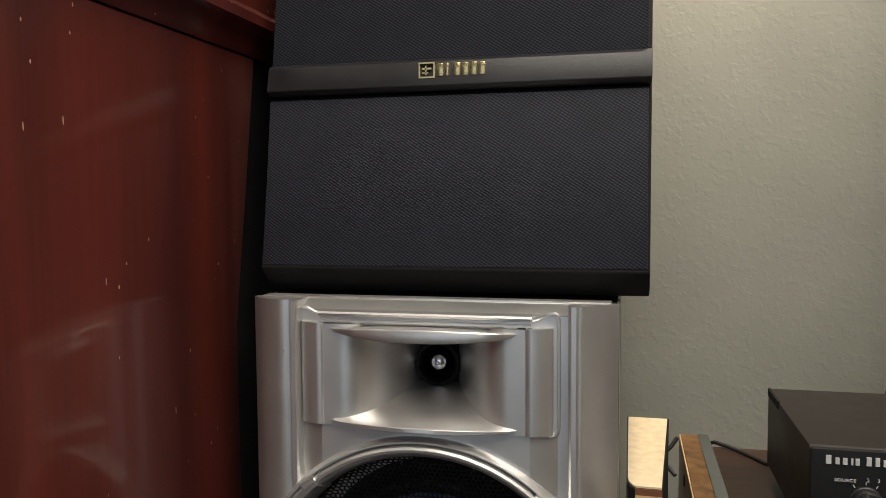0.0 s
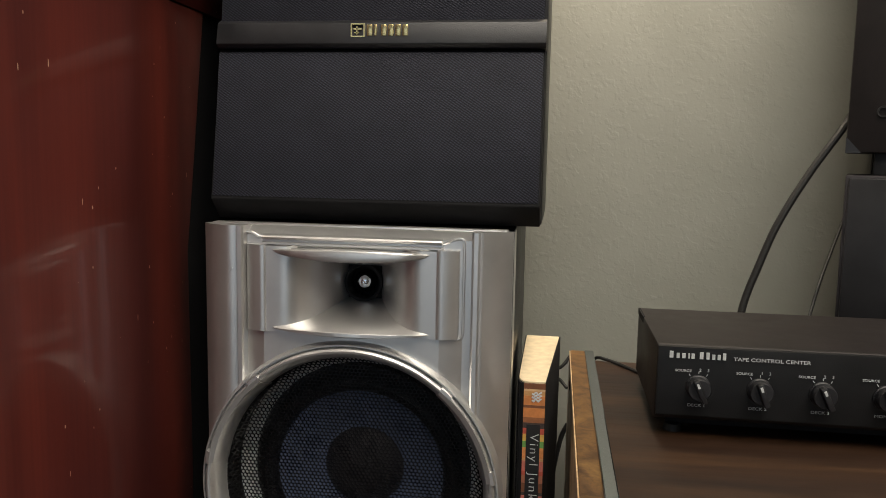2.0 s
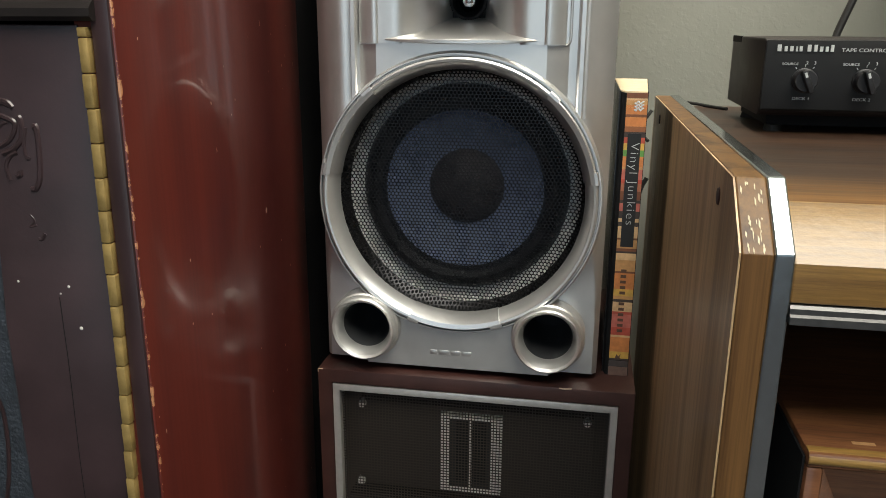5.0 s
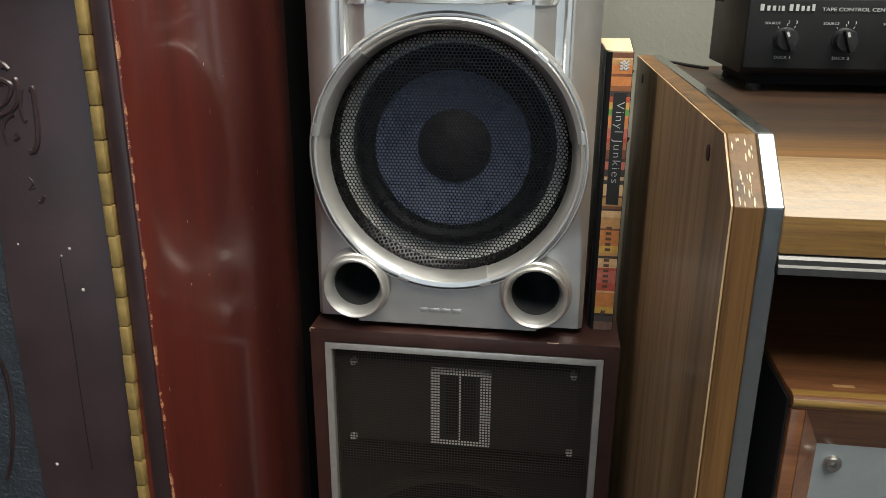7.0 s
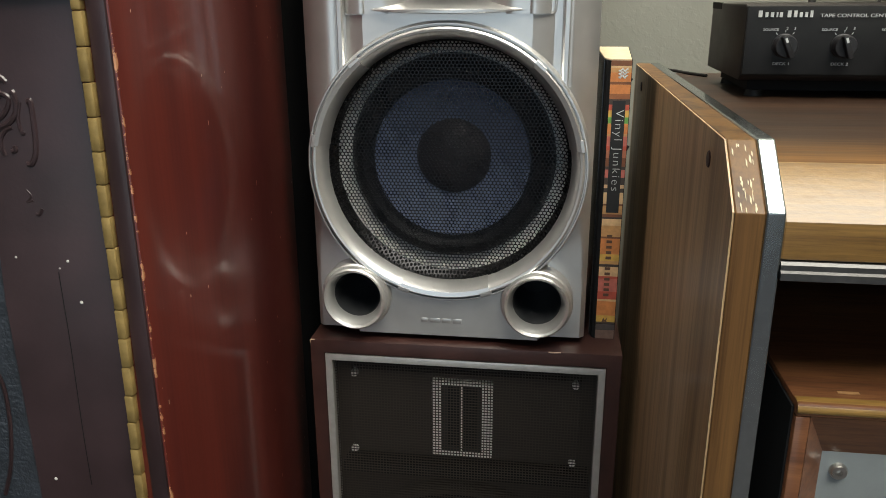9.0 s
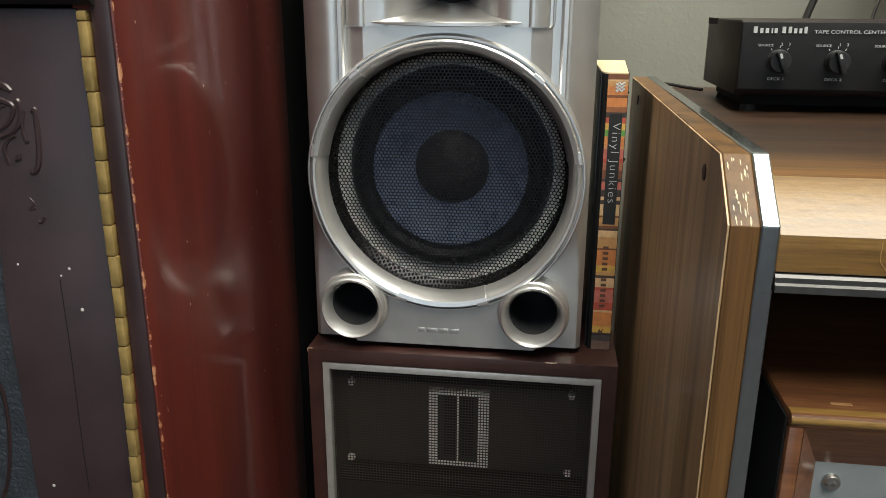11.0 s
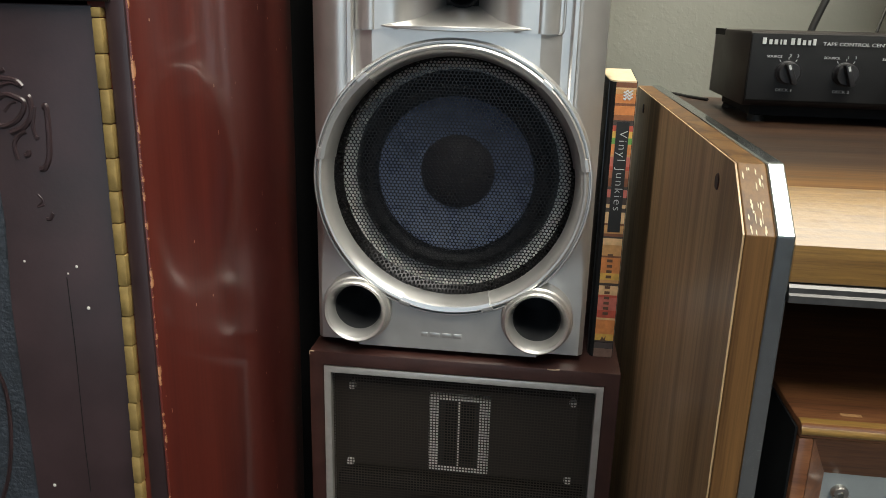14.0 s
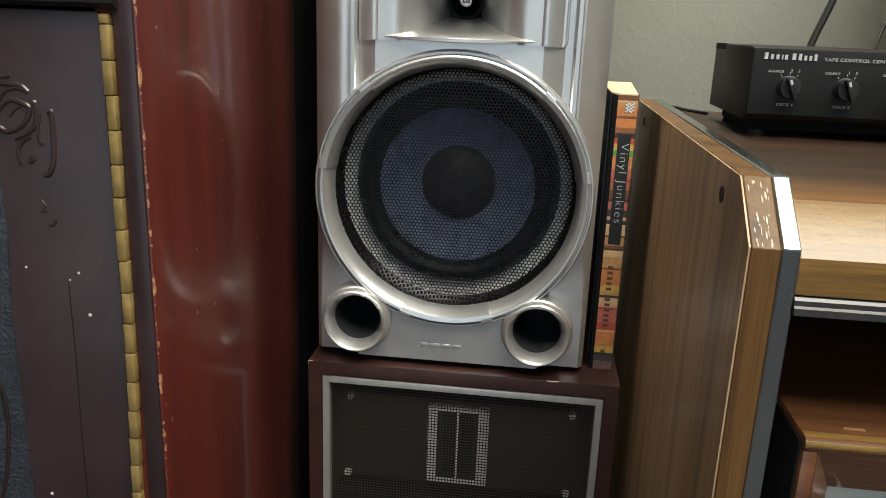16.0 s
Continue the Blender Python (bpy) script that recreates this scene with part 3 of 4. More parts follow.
def low_y(x, z):
    """The lower front: a middle pad between the ports that stands proud of both flanks."""
    d = min(x - SX0, SX1 - x)
    step = min(1.0, max(0.0, (0.0350 - d) / 0.0050))
    low = min(1.0, max(0.0, (0.7400 - z) / 0.0700))
    return max(front_y(x), 0.0088 * low * low * (3 - 2 * low) * step * step * (3 - 2 * step))


BEND = (0.0015, 0.0035, 0.006, 0.009, 0.013, 0.018, 0.0235)
RIB = ((-0.0011, 0.0012), (-0.0004, -0.0010), (0.0004, -0.0019), (0.0030, -0.0019), (0.0041, -0.0008), (0.0050, 0.0045), (0.0050, 0.017))
FX_L, FX_R = -0.0683, 0.0795


def column(edge, inner, way):
    """Plan of a side column: rounded from its outer edge, with a raised rib along its inner edge."""
    plan = [(edge, 0.017), (edge, front_y(edge))] + [(edge + way * d, front_y(edge + way * d)) for d in BEND if abs(inner - edge) - 0.0062 > d]
    return plan + [(inner + way * (x - 0.0050), y) for x, y in RIB]


part("column", prism(column(SX0, FX_L, 1), 0.7905, SZ1, "z"), M["silver"], sp, "rounded silver column with a raised rib", angle=28)
part("column", prism(column(SX1, FX_R, -1), 0.7905, SZ1, "z"), M["silver"], sp, "rounded silver column with a raised rib", angle=28)
field = [(FX_L, 0.8425), (FX_R, 0.8425)]
for k in range(33):
    x = FX_R - (FX_R - FX_L) * k / 32
    field.append((x, WZ + math.sqrt(0.0945 ** 2 - (x - WX) ** 2)))
part("field", prism(field, 0.0045, 0.012, "y"), M["silver"], sp, smooth=False)
part("field", box(FX_L, FX_R, 0.0045, 0.012, 0.8935, 0.9012), M["silver"], sp, smooth=False)
part("field", box(FX_L, -0.0470, 0.0045, 0.012, 0.8425, 0.8935), M["silver"], sp, smooth=False)
part("field", box(0.0510, FX_R, 0.0045, 0.012, 0.8425, 0.8935), M["silver"], sp, smooth=False)
# lower front with a round opening for the woofer
bm = bmesh.new()
PORTS = ((-0.0668, 0.6338), (0.0688, 0.6340))
FT = 0.7905
reach = math.asin((FT - WZ) / 0.094)
outline = [(SX1, FT), (SX1, SZ0), (SX0, SZ0), (SX0, FT)]
outline += [(WX + 0.094 * math.cos(a), WZ + 0.094 * math.sin(a)) for a in (math.pi - reach + (math.pi + 2 * reach) * k / 72 for k in range(73))]
loops = [outline] + [[(px + 0.0212 * math.cos(2 * math.pi * k / 40), pz + 0.0212 * math.sin(2 * math.pi * k / 40)) for k in range(40)] for px, pz in PORTS]
for loop in loops:
    vs = [bm.verts.new((x, 0, z)) for x, z in loop]
    for a, c in zip(vs, vs[1:] + vs[:1]):
        bm.edges.new((a, c))
bmesh.ops.triangle_fill(bm, edges=list(bm.edges), use_beauty=True)
for d in BEND:
    for x in (SX0 + d, SX1 - d):
        bmesh.ops.bisect_plane(bm, geom=[*bm.verts, *bm.edges, *bm.faces], plane_co=(x, 0, 0), plane_no=(1, 0, 0), dist=1e-6)
for x in (SX0 + 0.0300, SX0 + 0.0318, SX0 + 0.0350, SX1 - 0.0300, SX1 - 0.0318, SX1 - 0.0350):
    bmesh.ops.bisect_plane(bm, geom=[*bm.verts, *bm.edges, *bm.faces], plane_co=(x, 0, 0), plane_no=(1, 0, 0), dist=1e-6)
for z in (0.66, 0.67, 0.68, 0.69, 0.70, 0.71, 0.72, 0.73, 0.74):
    bmesh.ops.bisect_plane(bm, geom=[*bm.verts, *bm.edges, *bm.faces], plane_co=(0, 0, z), plane_no=(0, 0, 1), dist=1e-6)
for vert in bm.verts:
    vert.co.y = low_y(vert.co.x, vert.co.z)
part("front_lower", bm, M["silver"], sp, "silver lower front", angle=40)
part("top_plate", box(SX0 + 0.004, SX1 - 0.004, 0.0150, 0.024, SZ1 - 0.0012, SZ1 + 0.0006, 0.0003), M["silver"], sp)
for x0, x1 in ((SX0, SX0 + 0.0008), (SX1 - 0.0008, SX1)):
    part("side_edge", box(x0 - 0.0002, x1 + 0.0002, 0.0165, 0.0185, SZ0, SZ1 - 0.001), M["gloss_black"], sp)
    part("side_moulding", box(x0 - 0.0004, x1 + 0.0004, 0.0186, 0.0420, SZ0, SZ1 - 0.001, 0.0003), M["silver"], sp, "silver side of the front moulding")

# woofer ring with its clips
ring = part("woofer_ring", lathe([(0.0945, 0.012), (0.1012, 0.012), (0.1010, 0.001), (0.1003, -0.0035), (0.0992, -0.0052), (0.0984, -0.0052), (0.0981, -0.0012), (0.0975, -0.0012), (0.0968, -0.0062), (0.0955, -0.0070), (0.0940, -0.0066), (0.0930, -0.0050), (0.0918, -0.0040), (0.0895, 0.0010), (0.0886, 0.0050), (0.0881, 0.0084), (0.0920, 0.0088)], WX, WZ, 128), M["silver_bright"], sp, "satin silver ring round the woofer", angle=32)
def sweep(prof, a0, a1, n):
    """A profile of radius and depth carried round the woofer's axis."""
    bm = bmesh.new()
    loops = [[bm.verts.new((WX + r * math.cos(radians(a0 + (a1 - a0) * k / n)), y, WZ + r * math.sin(radians(a0 + (a1 - a0) * k / n)))) for r, y in prof] for k in range(n + 1)]
    for a, c in zip(loops, loops[1:]):
        for k in range(len(prof)):
            bm.faces.new((a[k], a[(k + 1) % len(prof)], c[(k + 1) % len(prof)], c[k]))
    bm.faces.new(loops[0])
    bm.faces.new(loops[-1])
    bmesh.ops.recalc_face_normals(bm, faces=list(bm.faces))
    return bm


for a0, a1 in ((129, 171), (9, 50), (-111, -70)):
    clip = part("clip", sweep([(0.0962, -0.0058), (0.0958, -0.0078), (0.0925, -0.0068), (0.0908, -0.0042), (0.0888, 0.0004), (0.0872, 0.0052), (0.0874, 0.0078), (0.0905, 0.002)], a0, a1, 28), M["silver"], ring)
    for b0, b1 in ((a0 - 0.6, a0 + 4.5), (a1 - 4.5, a1 + 0.6)):
        part("tab", sweep([(0.0984, -0.0020), (0.0982, -0.0070), (0.0974, -0.0077), (0.0952, -0.0078), (0.0945, -0.0060), (0.0960, -0.0020)], b0, b1, 5), M["silver"], clip)
part("gasket", lathe([(0.0920, 0.0092), (0.0884, 0.0086), (0.0884, 0.0180), (0.0858, 0.0265)], WX, WZ, 96), M["rubber"], sp, "black gasket behind the mesh rim")
part("cone", lathe([(0.0600, 0.030), (0.058, 0.0295), (0.030, 0.044), (0.027, 0.044)], WX, WZ, 72), M["cone"], sp, "dark blue woofer cone")
part("dust_cap", lathe([(0.0285, 0.0435), (0.024, 0.038), (0.014, 0.034), (0, 0.0325)], WX, WZ, 48), M["cap"], sp)
part("funnel", lathe([(0.0860, 0.0264), (0.0840, 0.0295), (0.0808, 0.0335), (0.0775, 0.0366), (0.0765, 0.0366)], WX, WZ, 96), M["funnel"], sp, "pale basket flange behind the mesh")
part("surround", lathe([(0.0585, 0.0300), (0.061, 0.0240), (0.066, 0.0215), (0.071, 0.024), (0.074, 0.028), (0.0755, 0.031), (0.0775, 0.0362)], WX, WZ, 72), M["surround"], sp)


def dish(r):
    """Depth of the mesh: a steep wall at the rim, a soft shoulder and a nearly flat middle."""
    u = min(1.0, (0.0880 - min(r, 0.0880)) / 0.0066)
    return 0.0080 + 0.0086 * u ** 0.75 + 0.0008 * max(0.0, 1 - r / 0.082)


# round-holed punched mesh: each cell a rim with its own depth
pitch, R = 0.00276, 0.0898
verts, faces = [], []
row_h = pitch * math.sqrt(3) / 2
for j in range(-38, 39):
    for i in range(-34, 35):
        cx, cz = (i + 0.5 * (j % 2)) * pitch, j * row_h
        rr = math.hypot(cx, cz)
        if rr > R:
            continue
        base = len(verts)
        hole = pitch * (0.445 - 0.135 * min(1.0, max(0.0, (rr - 0.0825) / 0.0050)))
        for k in range(6):
            a = radians(60 * k + 30)
            for rad in (pitch / math.sqrt(3), hole):
                x, z = cx + rad * math.cos(a), cz + rad * math.sin(a)
                y = dish(math.hypot(x, z))
                verts.append((WX + x, y, WZ + z))
            verts.append((WX + x, y + 0.0005, WZ + z))
        for k in range(6):
            p, q = base + 3 * k, base + 3 * ((k + 1) % 6)
            faces.append((p, q, q + 1, p + 1))
            faces.append((p + 1, q + 1, q + 2, p + 2))
me = bpy.data.meshes.new("mesh_grille")
me.from_pydata(verts, [], faces)
me.materials.append(M["hex"])
gr = new("mesh_grille", me)
gr.parent = sp
gr.matrix_parent_inverse = Matrix.Translation(-sp.location)
tagged(gr, "black punched steel mesh over the woofer", kind="stuff")

# horn
HX, HZ = 0.002, 0.867
bm = bmesh.new()
wall_plan = []
for k in range(23):
    u = k / 18
    wall_plan.append((0.0118 + 0.0350 * u, -0.0008 + 0.0415 * max(0.0, 1 - u) ** 2.1) if u <= 1 else (0.0468 + 0.0097 * (k - 18) / 4, -0.0008))
for sgn in (-1, 1):
    low = [bm.verts.new((HX + sgn * x, y, 0.8383)) for x, y in wall_plan]
    top = [bm.verts.new((HX + sgn * x, y, 0.8945)) for x, y in wall_plan]
    for k in range(len(low) - 1):
        bm.faces.new((low[k], low[k + 1], top[k + 1], top[k]))
bmesh.ops.recalc_face_normals(bm, faces=list(bm.faces))
horn = part("horn", bm, M["silver"], sp, "flared silver horn", angle=60)
part("throat", lathe([(0.0190, 0.0412), (0.0125, 0.0408), (0.012, 0.055), (0, 0.056)], HX, HZ, 32), M["black_void"], horn)
part("throat_ring", lathe([(0.0135, 0.0395), (0.0132, 0.0345), (0.0112, 0.0345), (0.0105, 0.042)], HX, HZ, 40), M["black_void"], horn, "black ring round the throat")
part("bullet", lathe([(0.0078, 0.050), (0.0076, 0.043), (0.0062, 0.0390), (0.0034, 0.0366), (0.0012, 0.0362), (0, 0.0372)], HX, HZ, 28), M["bullet"], horn, "shiny bullet in the throat")
# flat cheeks and curved pillars beside the mouth
for sgn in (-1, 1):
    def mir(x):
        return HX + sgn * x
    pil = [(mir(x), y) for x, y in ((0.0560, 0.006), (0.0560, -0.0012), (0.0567, -0.0019), (0.0600, -0.0017), (0.0640, -0.0008), (0.0675, 0.0004), (0.0694, 0.0014), (0.0700, 0.0024), (0.0700, 0.006))]
    part("pillar", prism(pil, 0.8385, 0.8950, "z"), M["silver"], horn, angle=50)
    rim = [(0.0585, 0.8990), (0.0620, 0.8998), (0.0665, 0.9022), (0.0705, 0.9026), (0.0724, 0.9008), (0.0728, 0.8960), (0.0728, 0.8800), (0.0728, 0.8600), (0.0728, 0.8440), (0.0722, 0.8400), (0.0705, 0.8382), (0.0660, 0.8378)]
    part("groove_bead", tube([(mir(x), 0.0040, z) for x, z in rim], 0.0010, 8, 4), M["silver"], horn)
# lips above and below, bowed forward in plan
for up in (1, -1):
    bm = bmesh.new()
    rows = []
    for k in range(33):
        u = -1 + 2 * k / 32
        x = HX + 0.0515 * u
        bell = max(0.0, 1 - u * u)
        bow = -0.0010 - 0.0095 * bell ** 0.75
        if up > 0:
            outer, inner = 0.8922 + 0.0018 * bell, 0.8918 - 0.0050 * bell ** 0.6
        else:
            outer, inner = 0.8408 - 0.0022 * bell ** 0.7, 0.8412 + 0.0006 * bell
        deep = HZ + 0.0115 * up
        mid1, mid2 = inner + (deep - inner) * 0.30, inner + (deep - inner) * 0.68
        rows.append([bm.verts.new(q) for q in ((x, 0.040, deep), (x, 0.024, mid2), (x, 0.008, mid1), (x, bow + 0.0004, inner), (x, bow, inner + (outer - inner) * 0.15), (x, bow, outer - (outer - inner) * 0.15), (x, bow + 0.0006, outer), (x, 0.008, outer))])
    for a, c in zip(rows, rows[1:]):
        for k in range(7):
            bm.faces.new((a[k], a[k + 1], c[k + 1], c[k]))
    bmesh.ops.recalc_face_normals(bm, faces=list(bm.faces))
    part("lip", bm, M["silver"], horn, "bowed lip of the horn", angle=40)
# stepped brow and the sloping shelf above the horn
brow = [(0.006, 0.8940), (0.0014, 0.8944), (0.0004, 0.8953), (0.0004, 0.8962), (0.0022, 0.8970), (0.0024, 0.8980), (0.0006, 0.8988), (0.0002, 0.9000), (0.0010, 0.9010), (0.0035, 0.9016), (0.0062, 0.9020), (0.0062, 0.8940)]
part("brow", prism(brow, -0.0570, 0.0610, "x"), M["silver"], horn, angle=30)
part("shelf", prism([(0.0045, 0.9014), (0.0125, 0.9062), (0.0165, 0.9068), (0.0165, 0.9005), (0.0060, 0.9005)], FX_L, FX_R, "x"), M["silver"], horn, angle=30)
apron = [(-0.056, 0.8395), (0.060, 0.8395)] + [(0.060 - 0.116 * k / 24, WZ + math.sqrt(0.0985 ** 2 - (0.060 - 0.116 * k / 24 - WX) ** 2)) for k in range(25)]
part("apron", prism(apron, 0.0006, 0.006, "y"), M["silver"], horn, smooth=False)
for sgn in (-1, 1):
    part("flank", prism([(HX + sgn * x, y) for x, y in ((0.0580, 0.0068), (0.0580, 0.0006), (0.0650, 0.0022), (0.0727, 0.0046), (0.0727, 0.0068))], 0.8040, 0.8377, "z"), M["silver"], horn, angle=25)

part("crack", tube([(-0.0970, 0.0090, 0.8680), (-0.0900, 0.0040, 0.8680), (-0.0820, 0.0010, 0.8730), (-0.0770, 0.0000, 0.8790)], 0.00035, 5, 4), M["silver_bright"], sp)
# bass ports
for px, pz in PORTS:
    port = part("port", lathe([(0.0268, 0.016), (0.0266, -0.0030), (0.0260, -0.0052), (0.0249, -0.0060), (0.0247, -0.0092), (0.0241, -0.0112), (0.0230, -0.0120), (0.0212, -0.0108), (0.0196, -0.0078), (0.0184, -0.0040), (0.0178, 0.0000)], px, pz, 56), M["silver_bright"], sp, "silver bass port", angle=28)
    part("bore", lathe([(0.0182, -0.0002), (0.0179, 0.002), (0.0174, 0.03), (0.0170, 0.09), (0, 0.0905)], px, pz, 56), M["port_inside"], port, "dark port tube")
# maker's mark as plain raised bars
for x0, w in ((-0.0178, 0.0052), (-0.0112, 0.0078), (-0.0020, 0.0070), (0.0064, 0.0066)):
    part("emblem_bar", box(x0, x0 + w, -0.0002, 0.001, 0.6134, 0.6170, 0.0002), M["silver"], sp)

# ---- black speaker on top ----
FX0, FX1, FZ0, FZ1 = -0.1005, 0.1215, 0.9085, 1.200
fs = thing("black_speaker", (0.0105, 0.1, FZ0), "black bookshelf speaker with cloth grille and gilt emblem", "speaker")
part("body", box(FX0 + 0.001, FX1, 0.052, 0.20, FZ0, FZ1, 0.0015), M["black_plastic"], fs, "black vinyl case")


def fy(z):
    return 0.0205 + (z - 0.9235) * 0.150


part("grille_frame", prism([(0.052, FZ0 + 0.0004), (0.034, FZ0 + 0.0004), (fy(0.9235) - 0.0004, 0.9225), (fy(0.9235), 0.9245), (fy(1.023) + 0.003, 1.023), (0.052, 1.023)], FX0, FX1 - 0.0008, "x", 0.0010), M["black_void"], fs)
part("lower_cloth", prism([(fy(0.9245) - 0.0006, 0.9248), (fy(1.021) - 0.0006, 1.021), (fy(1.021) + 0.002, 1.021), (fy(0.9245) + 0.002, 0.9248)], FX0 + 0.0012, FX1 - 0.0022, "x", 0.0005), M["twill"], fs, "black twill grille cloth")
part("upper_cloth", prism([(fy(1.042) + 0.0005, 1.042), (fy(1.185) + 0.0005, 1.185), (0.052, 1.198), (0.0515, 1.042)], FX0 + 0.0012, FX1 - 0.0022, "x", 0.0006), M["twill"], fs, "black twill grille cloth")
band = part("band", prism([(0.0515, 1.0235), (fy(1.0235) - 0.001, 1.0235), (fy(1.025) - 0.0045, 1.0262), (fy(1.040) - 0.0035, 1.0400), (fy(1.0425) - 0.0005, 1.0422), (0.0515, 1.0422)], FX0 + 0.0005, FX1 - 0.0004, "x", 0.0006), M["black_plastic"], fs, "smooth black plastic band")
gy = fy(1.034) - 0.0052
bm = bmesh.new()
for x0, x1, z0, z1 in ((-0.0068, 0.0026, 1.0385, 1.0393), (-0.0068, 0.0026, 1.0305, 1.0313), (-0.0068, -0.0060, 1.0313, 1.0385), (0.0018, 0.0026, 1.0313, 1.0385), (-0.0048, 0.0006, 1.0352, 1.0362), (-0.0030, -0.0022, 1.0322, 1.0374), (-0.0046, -0.0012, 1.0330, 1.0337)):
    box(x0, x1, gy, gy + 0.002, z0, z1, bm=bm)
part("emblem_frame", bm, M["gold"], band, "gilt square emblem")
for k in range(6):
    x0 = 0.0040 + 0.00475 * k
    part("emblem_bar", box(x0, x0 + (0.0019 if k == 1 else 0.0037), gy, gy + 0.002, 1.0312, 1.0385, 0.0004), M["gold"], band)

# ---- book beside the silver speaker ----
BX0, BX1, BY0, BY1, BZ0, BZ1 = 0.1095, 0.1285, 0.0215, 0.160, LZ, 0.8075


def fanned(bm):
    """The page edge stands wider than the spine."""
    for vert in bm.verts:
        vert.co.x += 0.0095 * (vert.co.x - BX0) / (BX1 - BX0) * max(0.0, (vert.co.y - BY0) / (BY1 - BY0))
    return bm


bk = thing("paperback_book", (0.119, 0.09, LZ), "upright paperback with striped record-sleeve spine", "book")
part("page_block", fanned(prism([(BX0 + 0.0050, BY0 + 0.0011), (BX1 - 0.0007, BY0 + 0.0011), (BX1 - 0.0007, BY1 - 0.002), (BX0 + 0.0007, BY1 - 0.002), (BX0 + 0.0007, BY0 + 0.0150), (BX0 + 0.0012, BY0 + 0.0095), (BX0 + 0.0022, BY0 + 0.0055), (BX0 + 0.0034, BY0 + 0.0028)], BZ0 + 0.001, BZ1 + 0.0004, "z")), M["paper"], bk, "yellowed page block")
part("front_cover", fanned(box(BX1 - 0.0006, BX1, BY0, BY1, BZ0, BZ1)), M["black_void"], bk)
part("back_cover", box(BX0, BX0 + 0.0006, BY0 + 0.0060, BY1, BZ0, BZ1), M["gloss_black"], bk, "glossy black cover")
part("spine", prism([(BX0 + 0.00065, BY0 + 0.0148), (BX0 + 0.0009, BY0 + 0.0060), (BX0 + 0.0020, BY0 + 0.0016), (BX0 + 0.0042, BY0 - 0.0002), (BX1 - 0.0006, BY0 - 0.0002), (BX1 - 0.0006, BY0 + 0.001), (BX0 + 0.0052, BY0 + 0.001)], BZ0, BZ1 - 0.0006, "z"), M["black_void"], bk)
CREAM, ORANGE, TAN, RED, BROWN, DARK, YEL, GREEN = (0.60, 0.40, 0.21), (0.54, 0.20, 0.06), (0.48, 0.26, 0.10), (0.42, 0.075, 0.045), (0.17, 0.065, 0.03), (0.05, 0.035, 0.03), (0.55, 0.34, 0.07), (0.12, 0.30, 0.07)
PINK = (0.46, 0.13, 0.10)
stripes = [(0.0035, BROWN), (0.0012, CREAM), (0.0030, TAN), (0.0015, ORANGE), (0.0045, ORANGE), (0.0018, BROWN), (0.0060, ORANGE), (0.0035, (0.26, 0.10, 0.04)), (0.0036, DARK), (0.0038, RED), (0.0045, YEL), (0.0042, GREEN), (0.0070, ORANGE), (0.0016, TAN), (0.0065, PINK), (0.0030, RED), (0.0050, (0.35, 0.13, 0.07)), (0.0060, BROWN), (0.0022, DARK), (0.0055, PINK), (0.0050, DARK), (0.0024, CREAM), (0.0030, DARK), (0.0080, CREAM), (0.0014, BROWN), (0.0060, TAN), (0.0020, BROWN), (0.0014, DARK), (0.0048, CREAM), (0.0080, TAN), (0.0014, BROWN), (0.0115, ORANGE), (0.0050, YEL), (0.0024, TAN), (0.0020, DARK), (0.0070, CREAM), (0.0020, RED), (0.0095, PINK), (0.0060, RED), (0.0015, CREAM), (0.0110, ORANGE), (0.0050, YEL), (0.0014, DARK)]
total = sum(h for h, _ in stripes)
avail = (BZ1 - 0.0005) - (BZ0 + 0.0125)
tints = {}
z = BZ1 - 0.0005
for h, c in stripes:
    hh = h * avail / total
    if c not in tints:
        tints[c] = tint("sleeve_print", c)
    part("stripe", box(BX0 + 0.0046, BX1 - 0.0004, BY0 - 0.0005, BY0, z - hh + 0.00005, z), tints[c], bk, smooth=False)
    z -= hh
part("stripe", box(BX0 + 0.0046, BX1 - 0.0004, BY0 - 0.0005, BY0, BZ0 + 0.0075, BZ0 + 0.0120), tint("spine_foot", (0.06, 0.05, 0.05)), bk, smooth=False)
part("stripe", box(BX0 + 0.0046, BX1 - 0.0004, BY0 - 0.0005, BY0, BZ0 + 0.0002, BZ0 + 0.0072), tint("worn_foot", (0.16, 0.10, 0.08)), bk, smooth=False)
plate = part("title_plate", box(BX0 + 0.0070, BX1 - 0.0030, BY0 - 0.0009, BY0 - 0.0005, 0.6985, 0.7795), tint("title_black", (0.012, 0.012, 0.012)), bk, "black title plate", smooth=False)
words("title", "Vinyl Junkies", 0.0084, pose(BX0 + 0.0096, BY0 - 0.0010, 0.7735, 90, 90, 0), M["white_print"], plate, stretch=1.12, thin=0.00016, spacing=1.20)
rnd = random.Random(9)
for k in range(12):
    if k == 5:
        continue
    zz = 0.6815 - 0.0042 * k
    part("name_bar", box(BX0 + 0.0088, BX0 + 0.0128, BY0 - 0.00075, BY0 - 0.0005, zz - 0.0022, zz), tint("ink", (0.10, 0.05, 0.03)) if k == 0 else bpy.data.materials["ink"], bk, smooth=False)
for k in range(3):
    part("emblem_wave", tube([(BX0 + 0.0100 + 0.0030 * u / 4 + (0.0006 if u % 2 else 0), BY0 - 0.0006, 0.7960 + 0.0022 * k - 0.0010 * math.sin(u * 1.5)) for u in range(9)], 0.0006, 5, 3), M["white_print"], bk)
